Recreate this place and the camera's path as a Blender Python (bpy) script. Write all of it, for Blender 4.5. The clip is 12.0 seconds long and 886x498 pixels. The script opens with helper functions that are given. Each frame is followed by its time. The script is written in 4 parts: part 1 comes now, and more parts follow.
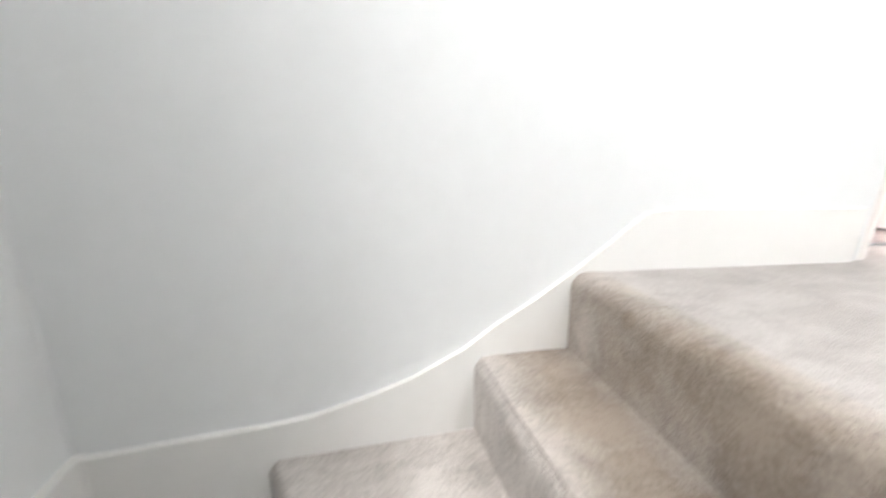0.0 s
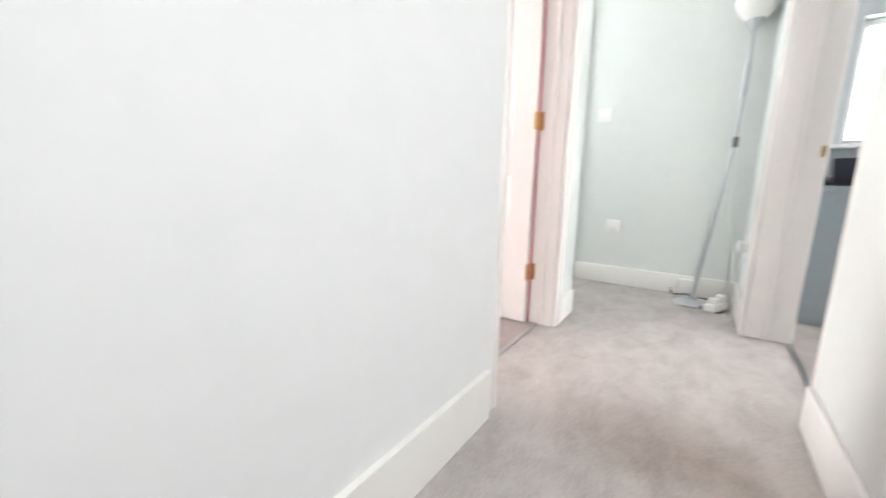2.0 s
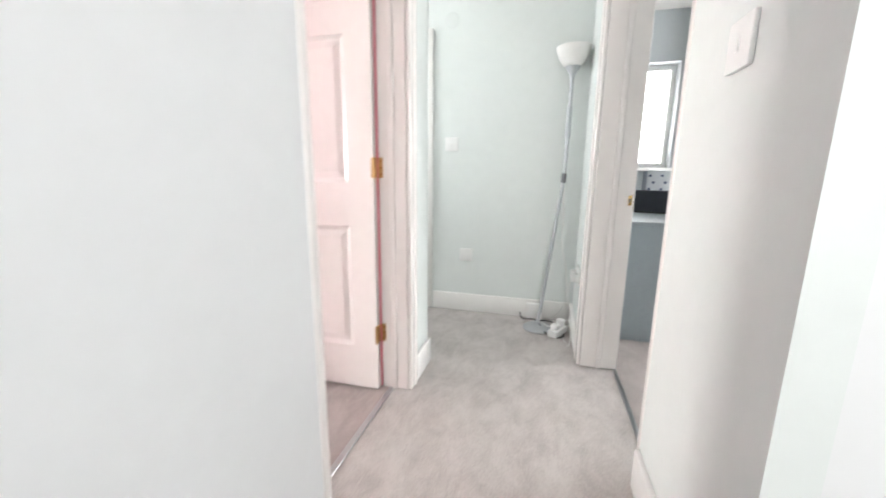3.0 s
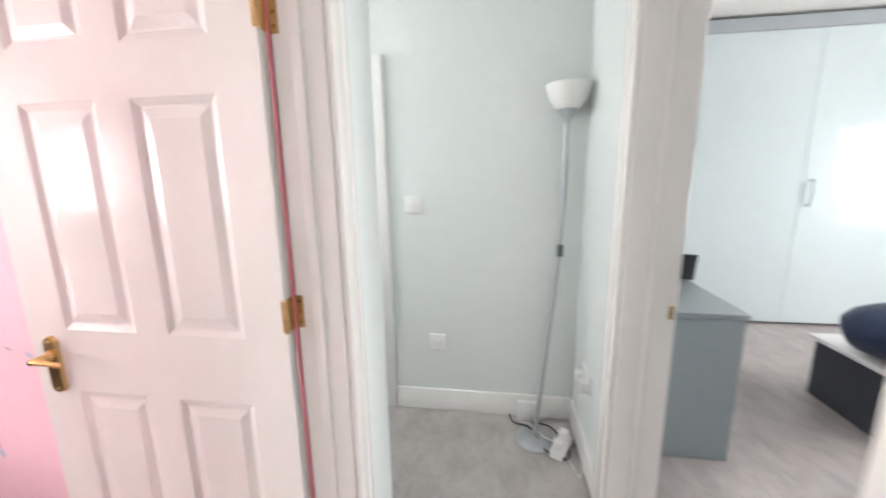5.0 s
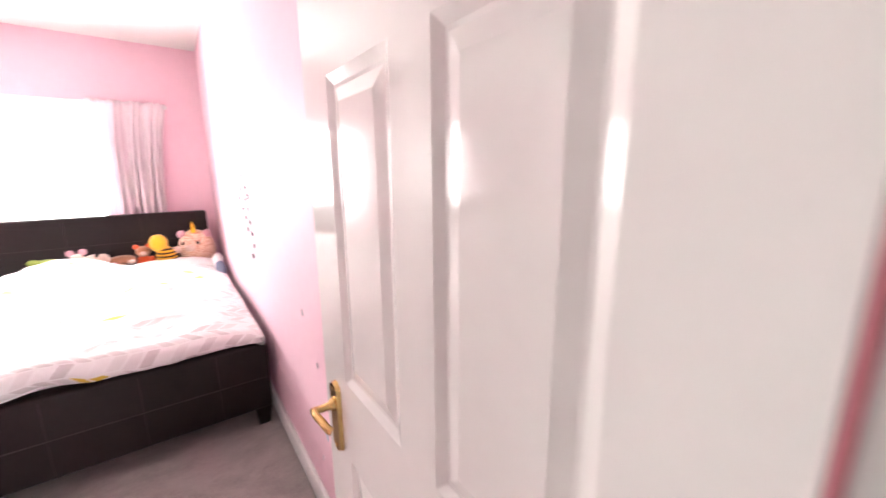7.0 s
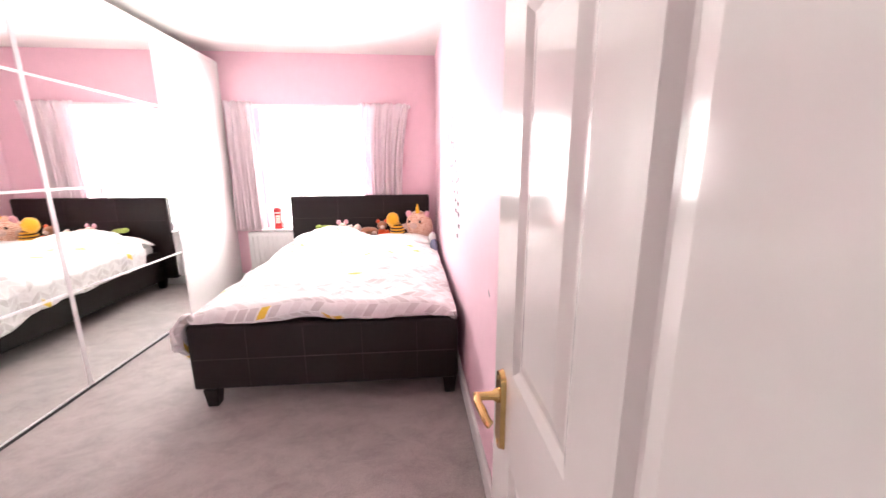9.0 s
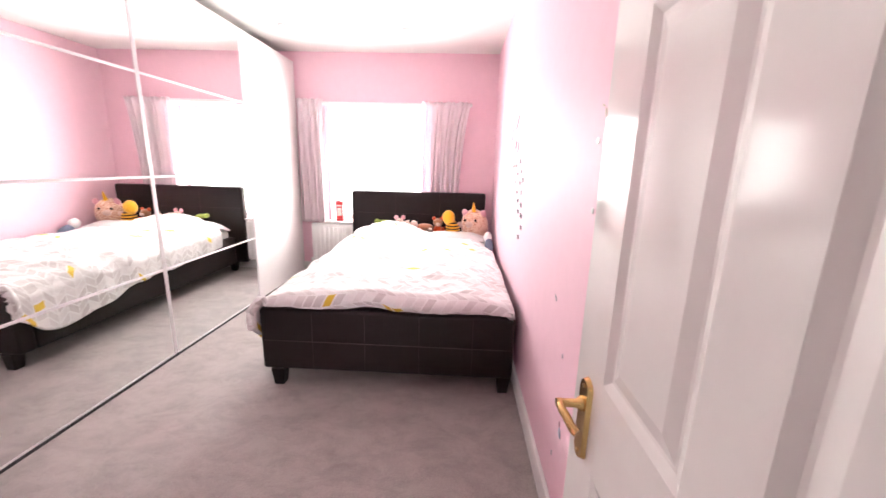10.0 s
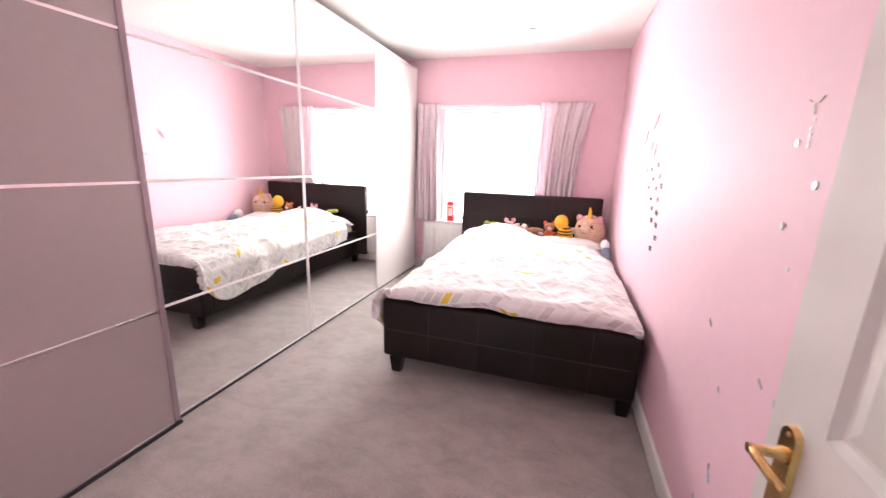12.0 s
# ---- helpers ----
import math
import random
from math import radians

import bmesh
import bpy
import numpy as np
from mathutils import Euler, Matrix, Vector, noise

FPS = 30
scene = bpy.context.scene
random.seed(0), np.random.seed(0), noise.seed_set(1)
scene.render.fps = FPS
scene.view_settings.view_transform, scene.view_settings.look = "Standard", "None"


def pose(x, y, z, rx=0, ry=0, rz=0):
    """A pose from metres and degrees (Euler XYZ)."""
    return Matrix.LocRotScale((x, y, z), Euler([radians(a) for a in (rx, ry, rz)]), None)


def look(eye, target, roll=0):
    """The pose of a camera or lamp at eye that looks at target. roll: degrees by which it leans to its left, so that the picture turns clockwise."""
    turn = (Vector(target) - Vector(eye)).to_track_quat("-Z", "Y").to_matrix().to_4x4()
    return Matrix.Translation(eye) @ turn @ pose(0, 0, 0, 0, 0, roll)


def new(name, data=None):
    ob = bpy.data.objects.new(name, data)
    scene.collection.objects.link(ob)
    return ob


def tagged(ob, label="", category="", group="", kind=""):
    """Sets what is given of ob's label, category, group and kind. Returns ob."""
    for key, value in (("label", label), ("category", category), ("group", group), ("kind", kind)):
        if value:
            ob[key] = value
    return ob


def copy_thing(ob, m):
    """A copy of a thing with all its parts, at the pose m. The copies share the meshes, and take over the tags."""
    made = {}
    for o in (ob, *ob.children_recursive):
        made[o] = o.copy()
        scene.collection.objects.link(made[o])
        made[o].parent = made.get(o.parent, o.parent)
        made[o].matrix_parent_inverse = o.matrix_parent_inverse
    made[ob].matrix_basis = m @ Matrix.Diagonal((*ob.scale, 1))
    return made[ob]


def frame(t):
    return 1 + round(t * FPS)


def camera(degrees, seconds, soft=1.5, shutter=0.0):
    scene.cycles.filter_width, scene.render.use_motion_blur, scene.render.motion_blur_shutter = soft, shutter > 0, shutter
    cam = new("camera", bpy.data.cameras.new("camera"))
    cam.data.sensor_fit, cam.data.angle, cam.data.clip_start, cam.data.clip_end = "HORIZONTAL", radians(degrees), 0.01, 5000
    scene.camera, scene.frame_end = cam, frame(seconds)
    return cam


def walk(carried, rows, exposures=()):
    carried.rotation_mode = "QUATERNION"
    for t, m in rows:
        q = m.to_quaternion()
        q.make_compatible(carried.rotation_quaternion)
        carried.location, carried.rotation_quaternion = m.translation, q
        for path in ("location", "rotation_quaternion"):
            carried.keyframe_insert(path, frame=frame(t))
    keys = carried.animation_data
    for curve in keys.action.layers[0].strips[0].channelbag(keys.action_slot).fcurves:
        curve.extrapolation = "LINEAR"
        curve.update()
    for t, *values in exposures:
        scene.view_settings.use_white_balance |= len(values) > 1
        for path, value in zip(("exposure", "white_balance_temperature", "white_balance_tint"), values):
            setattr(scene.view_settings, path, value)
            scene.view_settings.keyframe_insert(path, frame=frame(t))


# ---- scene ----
cam = camera(99.9, 12.0, shutter=0.6)

PATH = [
    (0, (0.508, -1.212, 0.267), (-1.383, -0.816, -0.249), 1.8),
    (0.3, (0.457, -1.151, 0.3), (-1.401, -0.517, -0.085), 2.4),
    (0.5, (0.447, -1.105, 0.345), (-1.374, -0.352, 0.007), 1.2),
    (1, (0.363, -0.996, 0.487), (-1.294, 0.067, 0.136), 0.6),
    (1.5, (0.264, -0.91, 0.558), (-1.17, 0.441, 0.214), 1.1),
    (2, (0.214, -0.801, 0.687), (-0.908, 0.815, 0.329), 1.0),
    (2.5, (0.209, -0.665, 0.812), (-0.606, 1.124, 0.447), 0.8),
    (3, (0.2, -0.505, 0.933), (-0.3, 1.393, 0.548), 0.6),
    (4.8, (0.076, 0.069, 1.253), (-0.12, 2.022, 0.869), -0.6),
    (5, (0.036, 0.119, 1.275), (-0.263, 2.058, 0.891), -0.9),
    (5.2, (0.004, 0.191, 1.269), (-0.427, 2.105, 0.879), -0.7),
    (5.5, (-0.056, 0.301, 1.282), (-0.71, 2.149, 0.887), -0.7),
    (6, (-0.157, 0.437, 1.307), (-1.183, 2.11, 0.921), -0.5),
    (6.5, (-0.307, 0.557, 1.306), (-1.66, 1.975, 0.904), -0.6),
    (7, (-0.433, 0.637, 1.3), (-2.015, 1.79, 0.89), -0.4),
    (7.5, (-0.526, 0.709, 1.299), (-2.29, 1.562, 0.898), -0.5),
    (7.7, (-0.514, 0.721, 1.283), (-2.334, 1.457, 0.9), -0.3),
    (9.3, (-0.523, 0.692, 1.239), (-2.476, 0.785, 0.799), 0.3),
    (9.5, (-0.518, 0.65, 1.247), (-2.472, 0.703, 0.806), 0.9),
    (10, (-0.517, 0.625, 1.242), (-2.47, 0.544, 0.804), 1.5),
    (10.5, (-0.523, 0.598, 1.243), (-2.466, 0.398, 0.798), 1.6),
    (11, (-0.528, 0.568, 1.24), (-2.452, 0.229, 0.794), 1.6),
    (11.5, (-0.508, 0.528, 1.247), (-2.407, 0.07, 0.799), 1.8),
    (12, (-0.499, 0.499, 1.246), (-2.364, -0.084, 0.8), 1.9),
]
EXPOSURES = [(0.0, 1.36), (0.5, 1.22), (1.0, 0.98), (1.5, 0.83), (2.0, 0.78), (3.2, 0.58), (4.8, 0.38), (5.5, 0.33), (6.0, 0.22), (6.5, 0.20), (7.5, 0.12), (9.5, -0.04), (12.0, -0.26)]
walk(cam, [(t, look(eye, target, roll)) for t, eye, target, roll in PATH], EXPOSURES)

# ---- world and light ----
world = bpy.data.worlds.new("sky")
scene.world = world
world.use_nodes = True
wn = world.node_tree.nodes
sky = wn.new("ShaderNodeTexSky")
sky.sky_type, sky.sun_disc = "NISHITA", False
sky.sun_elevation, sky.sun_rotation = radians(57), radians(135)
world.node_tree.links.new(sky.outputs[0], wn["Background"].inputs[0])
wn["Background"].inputs[1].default_value = 0.12


sun = bpy.data.lights.new("sun", "SUN")
sun.energy, sun.angle, sun.color = 1.6, radians(12), (1.0, 0.98, 0.95)
new("sun", sun).matrix_world = look((10, -10, 22), (0, 0, 0))


def window_light(name, eye, target, wide, high, watts, colour=(1.0, 0.98, 0.96), spread=180):
    lamp = bpy.data.lights.new(name, "AREA")
    lamp.shape, lamp.size, lamp.size_y, lamp.energy, lamp.color, lamp.spread = "RECTANGLE", wide, high, watts, colour, radians(spread)
    ob = new(name, lamp)
    ob.matrix_world = look(eye, target)
    return ob


window_light("bedroom_window_light", (-5.25, -0.29, 1.25), (0, -0.45, 0.1), 2.0, 1.9, 370)
window_light("office_window_light", (4.22, 2.0, 1.22), (0, 1.9, 0.5), 1.15, 1.15, 66, (0.97, 0.99, 1.0))
window_light("office_rear_window_light", (1.16, 3.84, 1.5), (1.16, 0, 1.5), 0.55, 0.95, 20)
window_light("stair_head_window_light", (1.78, -0.31, 1.40), (0, -0.31, 0.3), 0.62, 1.25, 8.5, (0.98, 0.99, 1.0))
# fill lamp added to lift the treads; its window is never in view
window_light("stair_fill_light", (0.75, -1.9, 1.5), (0.4, 0, 0.7), 0.5, 1.3, 13, (1.0, 0.985, 0.96), spread=150)
# fill lamp added to brighten the landing's east wall, out of view
window_light("recess_fill_light", (-1.66, 1.6, 1.6), (0, 1.6, 1.35), 0.6, 1.0, 12.5, (0.98, 0.99, 1.0))


# ---- materials ----
def material(name, colour, rough=0.5, metal=0.0, spec=0.5, vary=0.08, scale=8.0, bump=0.0, bump_scale=60.0, coat=0.0, sheen=0.0):
    """Plain surface with two scales of colour change and a fine relief."""
    m = bpy.data.materials.new(name)
    m.use_nodes = True
    n, l = m.node_tree.nodes, m.node_tree.links
    b = n["Principled BSDF"]
    b.inputs["Roughness"].default_value = rough
    b.inputs["Metallic"].default_value = metal
    b.inputs["Specular IOR Level"].default_value = spec
    b.inputs["Coat Weight"].default_value = coat
    b.inputs["Sheen Weight"].default_value = sheen
    co = n.new("ShaderNodeTexCoord")
    big, fine = n.new("ShaderNodeTexNoise"), n.new("ShaderNodeTexNoise")
    big.inputs["Scale"].default_value, fine.inputs["Scale"].default_value = scale * 0.25, scale * 6
    big.inputs["Detail"].default_value, fine.inputs["Detail"].default_value = 4, 3
    add = n.new("ShaderNodeMath")
    add.operation = "ADD"
    ramp = n.new("ShaderNodeMapRange")
    ramp.inputs["From Min"].default_value, ramp.inputs["From Max"].default_value = 0.6, 1.4
    ramp.inputs["To Min"].default_value, ramp.inputs["To Max"].default_value = 1 - vary, 1 + vary
    mix = n.new("ShaderNodeVectorMath")
    mix.operation = "SCALE"
    mix.inputs[0].default_value = colour
    for t in (big, fine):
        l.new(co.outputs["Object"], t.inputs["Vector"])
    l.new(big.outputs[0], add.inputs[0])
    l.new(fine.outputs[0], add.inputs[1])
    l.new(add.outputs[0], ramp.inputs["Value"])
    l.new(ramp.outputs[0], mix.inputs["Scale"])
    l.new(mix.outputs[0], b.inputs["Base Color"])
    if bump:
        t, bm = n.new("ShaderNodeTexNoise"), n.new("ShaderNodeBump")
        t.inputs["Scale"].default_value, t.inputs["Detail"].default_value = bump_scale, 4
        bm.inputs["Strength"].default_value, bm.inputs["Distance"].default_value = bump, 0.01
        l.new(co.outputs["Object"], t.inputs["Vector"])
        l.new(t.outputs[0], bm.inputs["Height"])
        l.new(bm.outputs[0], b.inputs["Normal"])
    return m


def carpet_material(name, dark, light, rough=0.95, spec=0.1):
    """Cut pile: fine tufts, and broad patches where the pile lies one way or the other."""
    m = material(name, light, rough, spec=spec, vary=0.1, scale=14, bump=0.6, bump_scale=260, sheen=0.1)
    n, l = m.node_tree.nodes, m.node_tree.links
    b = n["Principled BSDF"]
    co = n.new("ShaderNodeTexCoord")
    warp = n.new("ShaderNodeTexNoise")
    warp.inputs["Scale"].default_value, warp.inputs["Detail"].default_value = 5.0, 9
    warp.inputs["Roughness"].default_value, warp.inputs["Distortion"].default_value = 0.74, 0.35
    tuft = n.new("ShaderNodeTexNoise")
    tuft.inputs["Scale"].default_value, tuft.inputs["Detail"].default_value = 150, 2
    mixf = n.new("ShaderNodeMath")
    mixf.operation = "MULTIPLY_ADD"
    mixf.inputs[1].default_value, mixf.inputs[2].default_value = 0.45, 0.0
    ramp = n.new("ShaderNodeValToRGB")
    ramp.color_ramp.elements[0].position, ramp.color_ramp.elements[1].position = 0.56, 0.84
    ramp.color_ramp.elements[0].color, ramp.color_ramp.elements[1].color = (*dark, 1), (*light, 1)
    lay = n.new("ShaderNodeMapping")
    lay.inputs["Rotation"].default_value, lay.inputs["Scale"].default_value = (0, 0, 0.3), (1.6, 0.95, 1)
    l.new(co.outputs["Object"], lay.inputs[0])
    l.new(lay.outputs[0], warp.inputs["Vector"])
    l.new(co.outputs["Object"], tuft.inputs["Vector"])
    l.new(tuft.outputs[0], mixf.inputs[0])
    l.new(warp.outputs[0], mixf.inputs[2])
    l.new(mixf.outputs[0], ramp.inputs[0])
    l.new(ramp.outputs[0], b.inputs["Base Color"])
    return m


def duvet_material():
    """White cotton printed with rows of grey leaves in diamonds, a few of them yellow."""
    m = bpy.data.materials.new("duvet_cotton")
    m.use_nodes = True
    n, l = m.node_tree.nodes, m.node_tree.links
    b = n["Principled BSDF"]
    b.inputs["Roughness"].default_value, b.inputs["Sheen Weight"].default_value = 0.85, 0.2
    uv = n.new("ShaderNodeUVMap")
    uv.uv_map = "cloth"
    sep = n.new("ShaderNodeSeparateXYZ")
    l.new(uv.outputs[0], sep.inputs[0])

    def op(kind, a, c=None):
        node = n.new("ShaderNodeMath")
        node.operation = kind
        for i, v in enumerate((a, c)):
            if v is None:
                continue
            if isinstance(v, (int, float)):
                node.inputs[i].default_value = v
            else:
                l.new(v, node.inputs[i])
        return node.outputs[0]

    u = op("MULTIPLY", sep.outputs[0], 15.0)
    v = op("MULTIPLY", sep.outputs[1], 17.0)
    row = op("FLOOR", u)
    side = op("MODULO", row, 2.0)
    lean = op("MULTIPLY", op("SUBTRACT", op("FRACT", u), 0.5), op("SUBTRACT", op("MULTIPLY", op("ABSOLUTE", side), 2.0), 1.0))
    v2 = op("ADD", v, lean)
    cell = op("FLOOR", v2)
    fu = op("ABSOLUTE", op("SUBTRACT", op("FRACT", u), 0.5))
    fv = op("ABSOLUTE", op("SUBTRACT", op("FRACT", v2), 0.5))
    inside = op("MULTIPLY", op("LESS_THAN", fv, 0.40), op("LESS_THAN", fu, 0.45))
    ids = n.new("ShaderNodeCombineXYZ")
    l.new(row, ids.inputs[0])
    l.new(cell, ids.inputs[1])
    rnd = n.new("ShaderNodeTexWhiteNoise")
    rnd.noise_dimensions = "2D"
    l.new(ids.outputs[0], rnd.inputs["Vector"])
    ramp = n.new("ShaderNodeValToRGB")
    ramp.color_ramp.interpolation = "CONSTANT"
    e = ramp.color_ramp.elements
    e[0].position, e[0].color = 0.0, (0.86, 0.84, 0.83, 1)
    e[1].position, e[1].color = 0.16, (0.66, 0.625, 0.615, 1)
    for at, c in ((0.45, (0.73, 0.70, 0.69, 1)), (0.74, (0.80, 0.775, 0.765, 1)), (0.98, (0.78, 0.55, 0.06, 1))):
        k = e.new(at)
        k.color = c
    l.new(rnd.outputs["Value"], ramp.inputs[0])
    mix = n.new("ShaderNodeMix")
    mix.data_type = "RGBA"
    mix.inputs["A"].default_value = (0.88, 0.87, 0.86, 1)
    l.new(inside, mix.inputs["Factor"])
    l.new(ramp.outputs[0], mix.inputs["B"])
    l.new(mix.outputs["Result"], b.inputs["Base Color"])
    co, t, bp = n.new("ShaderNodeTexCoord"), n.new("ShaderNodeTexNoise"), n.new("ShaderNodeBump")
    t.inputs["Scale"].default_value = 14
    t.inputs["Detail"].default_value = 6
    bp.inputs["Strength"].default_value, bp.inputs["Distance"].default_value = 0.45, 0.02
    l.new(co.outputs["Object"], t.inputs["Vector"])
    l.new(t.outputs[0], bp.inputs["Height"])
    l.new(bp.outputs[0], b.inputs["Normal"])
    return m


def striped_material(name, a, c, scale, axis="Z", rough=0.9, ragged=2.0, share=0.45):
    """Bands of two colours with ragged edges."""
    m = material(name, a, rough, spec=0.15, bump=0.6, bump_scale=120, sheen=0.3)
    n, l = m.node_tree.nodes, m.node_tree.links
    w, co, ramp = n.new("ShaderNodeTexWave"), n.new("ShaderNodeTexCoord"), n.new("ShaderNodeValToRGB")
    w.bands_direction = axis
    w.inputs["Scale"].default_value, w.inputs["Distortion"].default_value, w.inputs["Detail Scale"].default_value = scale, ragged, 4
    ramp.color_ramp.elements[0].position, ramp.color_ramp.elements[1].position = share, share + 0.1
    ramp.color_ramp.elements[0].color, ramp.color_ramp.elements[1].color = (*a, 1), (*c, 1)
    l.new(co.outputs["Object"], w.inputs["Vector"])
    l.new(w.outputs["Fac"], ramp.inputs[0])
    l.new(ramp.outputs[0], n["Principled BSDF"].inputs["Base Color"])
    return m


def glass_material():
    m = material("window_glass", (1, 1, 1), 0.02, vary=0.0)
    b = m.node_tree.nodes["Principled BSDF"]
    b.inputs["Transmission Weight"].default_value, b.inputs["IOR"].default_value = 1.0, 1.45
    return m


CARPET = carpet_material("grey_carpet", (0.29, 0.245, 0.232), (0.45, 0.392, 0.374), 0.42, 1.0)
def stain_shade_carpet(name, dark, light, centre, reach, depth):
    """Carpet with one broad brownish patch, for tread wear and painted shade, and a few small dark spots round it."""
    m = carpet_material(name, dark, light)
    n, l = m.node_tree.nodes, m.node_tree.links
    base = n["Principled BSDF"].inputs["Base Color"]
    clean = base.links[0].from_socket
    co, place, spots = n.new("ShaderNodeTexCoord"), n.new("ShaderNodeMapping"), n.new("ShaderNodeTexNoise")
    place.inputs["Location"].default_value = (-centre[0] / reach[0], -centre[1] / reach[1], 0)
    place.inputs["Scale"].default_value = (1 / reach[0], 1 / reach[1], 0)
    wob, add = n.new("ShaderNodeTexNoise"), n.new("ShaderNodeMix")
    wob.inputs["Scale"].default_value, wob.inputs["Detail"].default_value = 6, 5
    grad = n.new("ShaderNodeTexGradient")
    grad.gradient_type = "SPHERICAL"
    l.new(co.outputs["Object"], place.inputs[0])
    l.new(place.outputs[0], grad.inputs[0])
    l.new(co.outputs["Object"], wob.inputs["Vector"])
    mul = n.new("ShaderNodeMath")
    mul.operation, mul.use_clamp = "MULTIPLY", True
    l.new(grad.outputs["Fac"], mul.inputs[0])
    more = n.new("ShaderNodeMath")
    more.operation = "MULTIPLY"
    more.inputs[1].default_value = depth
    l.new(wob.outputs["Fac"], more.inputs[0])
    l.new(more.outputs[0], mul.inputs[1])
    spots.inputs["Scale"].default_value, spots.inputs["Detail"].default_value = 11, 1
    cut = n.new("ShaderNodeMapRange")
    cut.inputs["From Min"].default_value, cut.inputs["From Max"].default_value, cut.inputs["To Max"].default_value = 0.70, 0.80, 0.35
    l.new(co.outputs["Object"], spots.inputs["Vector"])
    l.new(spots.outputs["Fac"], cut.inputs["Value"])
    both = n.new("ShaderNodeMath")
    both.operation, both.use_clamp = "ADD", True
    l.new(mul.outputs[0], both.inputs[0])
    l.new(cut.outputs[0], both.inputs[1])
    add.data_type, add.blend_type = "RGBA", "MULTIPLY"
    add.inputs["B"].default_value = (0.60, 0.535, 0.47, 1)
    l.new(both.outputs[0], add.inputs["Factor"])
    l.new(clean, add.inputs["A"])
    l.new(add.outputs["Result"], base)
    return m


# the patch joins worn brown pile with painted shade on the risers
STAIR_CARPET = stain_shade_carpet("stair_carpet", (0.38, 0.35, 0.33), (0.63, 0.59, 0.56), (0.45, -0.80), (1.5, 0.17), 3.4)
# the broad patch is a floor shadow painted in; the spots are dirt
LANDING_CARPET = stain_shade_carpet("landing_carpet", (0.40, 0.37, 0.355), (0.56, 0.525, 0.505), (0.22, 0.24), (0.42, 0.22), 1.5)
WALL = material("pale_grey_wall_paint", (0.71, 0.745, 0.73), 0.55, vary=0.025, scale=3, bump=0.05, bump_scale=90)
OFFICE_WALL = material("mid_grey_wall_paint", (0.42, 0.45, 0.465), 0.55, vary=0.025, scale=3, bump=0.05, bump_scale=90)
STAIRWALL = material("stair_wall_paint", (0.75, 0.76, 0.765), 0.55, vary=0.025, scale=3, bump=0.05, bump_scale=90)
PINK = material("pink_wall_paint", (0.890, 0.600, 0.685), 0.6, spec=0.3, vary=0.03, scale=3, bump=0.06, bump_scale=70)
CEILING = material("white_ceiling_paint", (0.84, 0.82, 0.79), 0.7, vary=0.02, scale=3, bump=0.04, bump_scale=90)
GLOSS = material("white_gloss_paint", (0.84, 0.81, 0.785), 0.11, vary=0.02, scale=4, bump=0.008, bump_scale=22)
TRIM = material("white_satin_trim", (0.82, 0.81, 0.79), 0.3, vary=0.02, scale=4, bump=0.04, bump_scale=30)
BRASS = material("polished_brass", (0.72, 0.47, 0.20), 0.22, metal=1.0, vary=0.12, scale=20)
HINGE_BRASS = material("dull_brass", (0.54, 0.35, 0.16), 0.38, metal=0.85, vary=0.2, scale=40)
STEEL = material("brushed_steel", (0.55, 0.56, 0.57), 0.3, metal=1.0, vary=0.08, scale=30)
DARK_METAL = material("dark_steel", (0.12, 0.12, 0.13), 0.4, metal=0.6, vary=0.1)
LEATHER = material("dark_brown_leather", (0.0125, 0.0072, 0.0075), 0.40, spec=0.26, vary=0.2, scale=12, bump=0.25, bump_scale=180)
THREAD = material("brown_stitching", (0.036, 0.024, 0.023), 0.6, vary=0.15, scale=60)
MATTRESS = material("white_mattress_cloth", (0.80, 0.79, 0.77), 0.85, vary=0.05, scale=10, bump=0.2)
PILLOW = material("white_pillow_cotton", (0.83, 0.82, 0.80), 0.85, vary=0.04, scale=6, bump=0.3, bump_scale=16)
DUVET = duvet_material()
MIRROR = material("mirror_silver", (0.90, 0.91, 0.90), 0.006, metal=1.0, vary=0.0)
ALU = material("white_lacquered_aluminium", (0.80, 0.78, 0.78), 0.3, metal=0.2, vary=0.03)
SATIN_BAR = material("satin_aluminium", (0.86, 0.83, 0.83), 0.22, metal=1.0, vary=0.03)
PANEL = material("white_wardrobe_panel", (0.78, 0.755, 0.74), 0.35, vary=0.03, scale=5)
GREY_PANEL = material("mauve_grey_wardrobe_panel", (0.37, 0.31, 0.31), 0.4, vary=0.03, scale=5)
MAUVE_EDGE = material("mauve_grey_door_edge", (0.30, 0.24, 0.27), 0.35, metal=0.3, vary=0.05)
CURTAIN = material("pink_floral_curtain", (0.96, 0.85, 0.885), 0.9, spec=0.1, vary=0.10, scale=16, bump=0.2, bump_scale=200, sheen=0.2)
UPVC = material("white_plastic", (0.83, 0.83, 0.82), 0.28, vary=0.02)
RADIATOR = material("white_radiator_enamel", (0.80, 0.79, 0.78), 0.35, vary=0.03)
RED = material("red_enamel", (0.55, 0.03, 0.03), 0.35, vary=0.1, scale=40)
CREAM = material("cream_paint", (0.82, 0.78, 0.70), 0.5, vary=0.04)
SHADE = material("frosted_white_shade", (0.80, 0.79, 0.77), 0.4, vary=0.03)
LAMP_GREY = material("silver_grey_lamp_paint", (0.46, 0.48, 0.50), 0.35, metal=0.5, vary=0.06)
CABLE = material("white_cable", (0.72, 0.72, 0.70), 0.5, vary=0.04)
BLACK_CABLE = material("black_cable", (0.02, 0.02, 0.02), 0.5, vary=0.1)
DESK = material("blue_grey_desk_board", (0.30, 0.33, 0.35), 0.4, vary=0.05, scale=6)
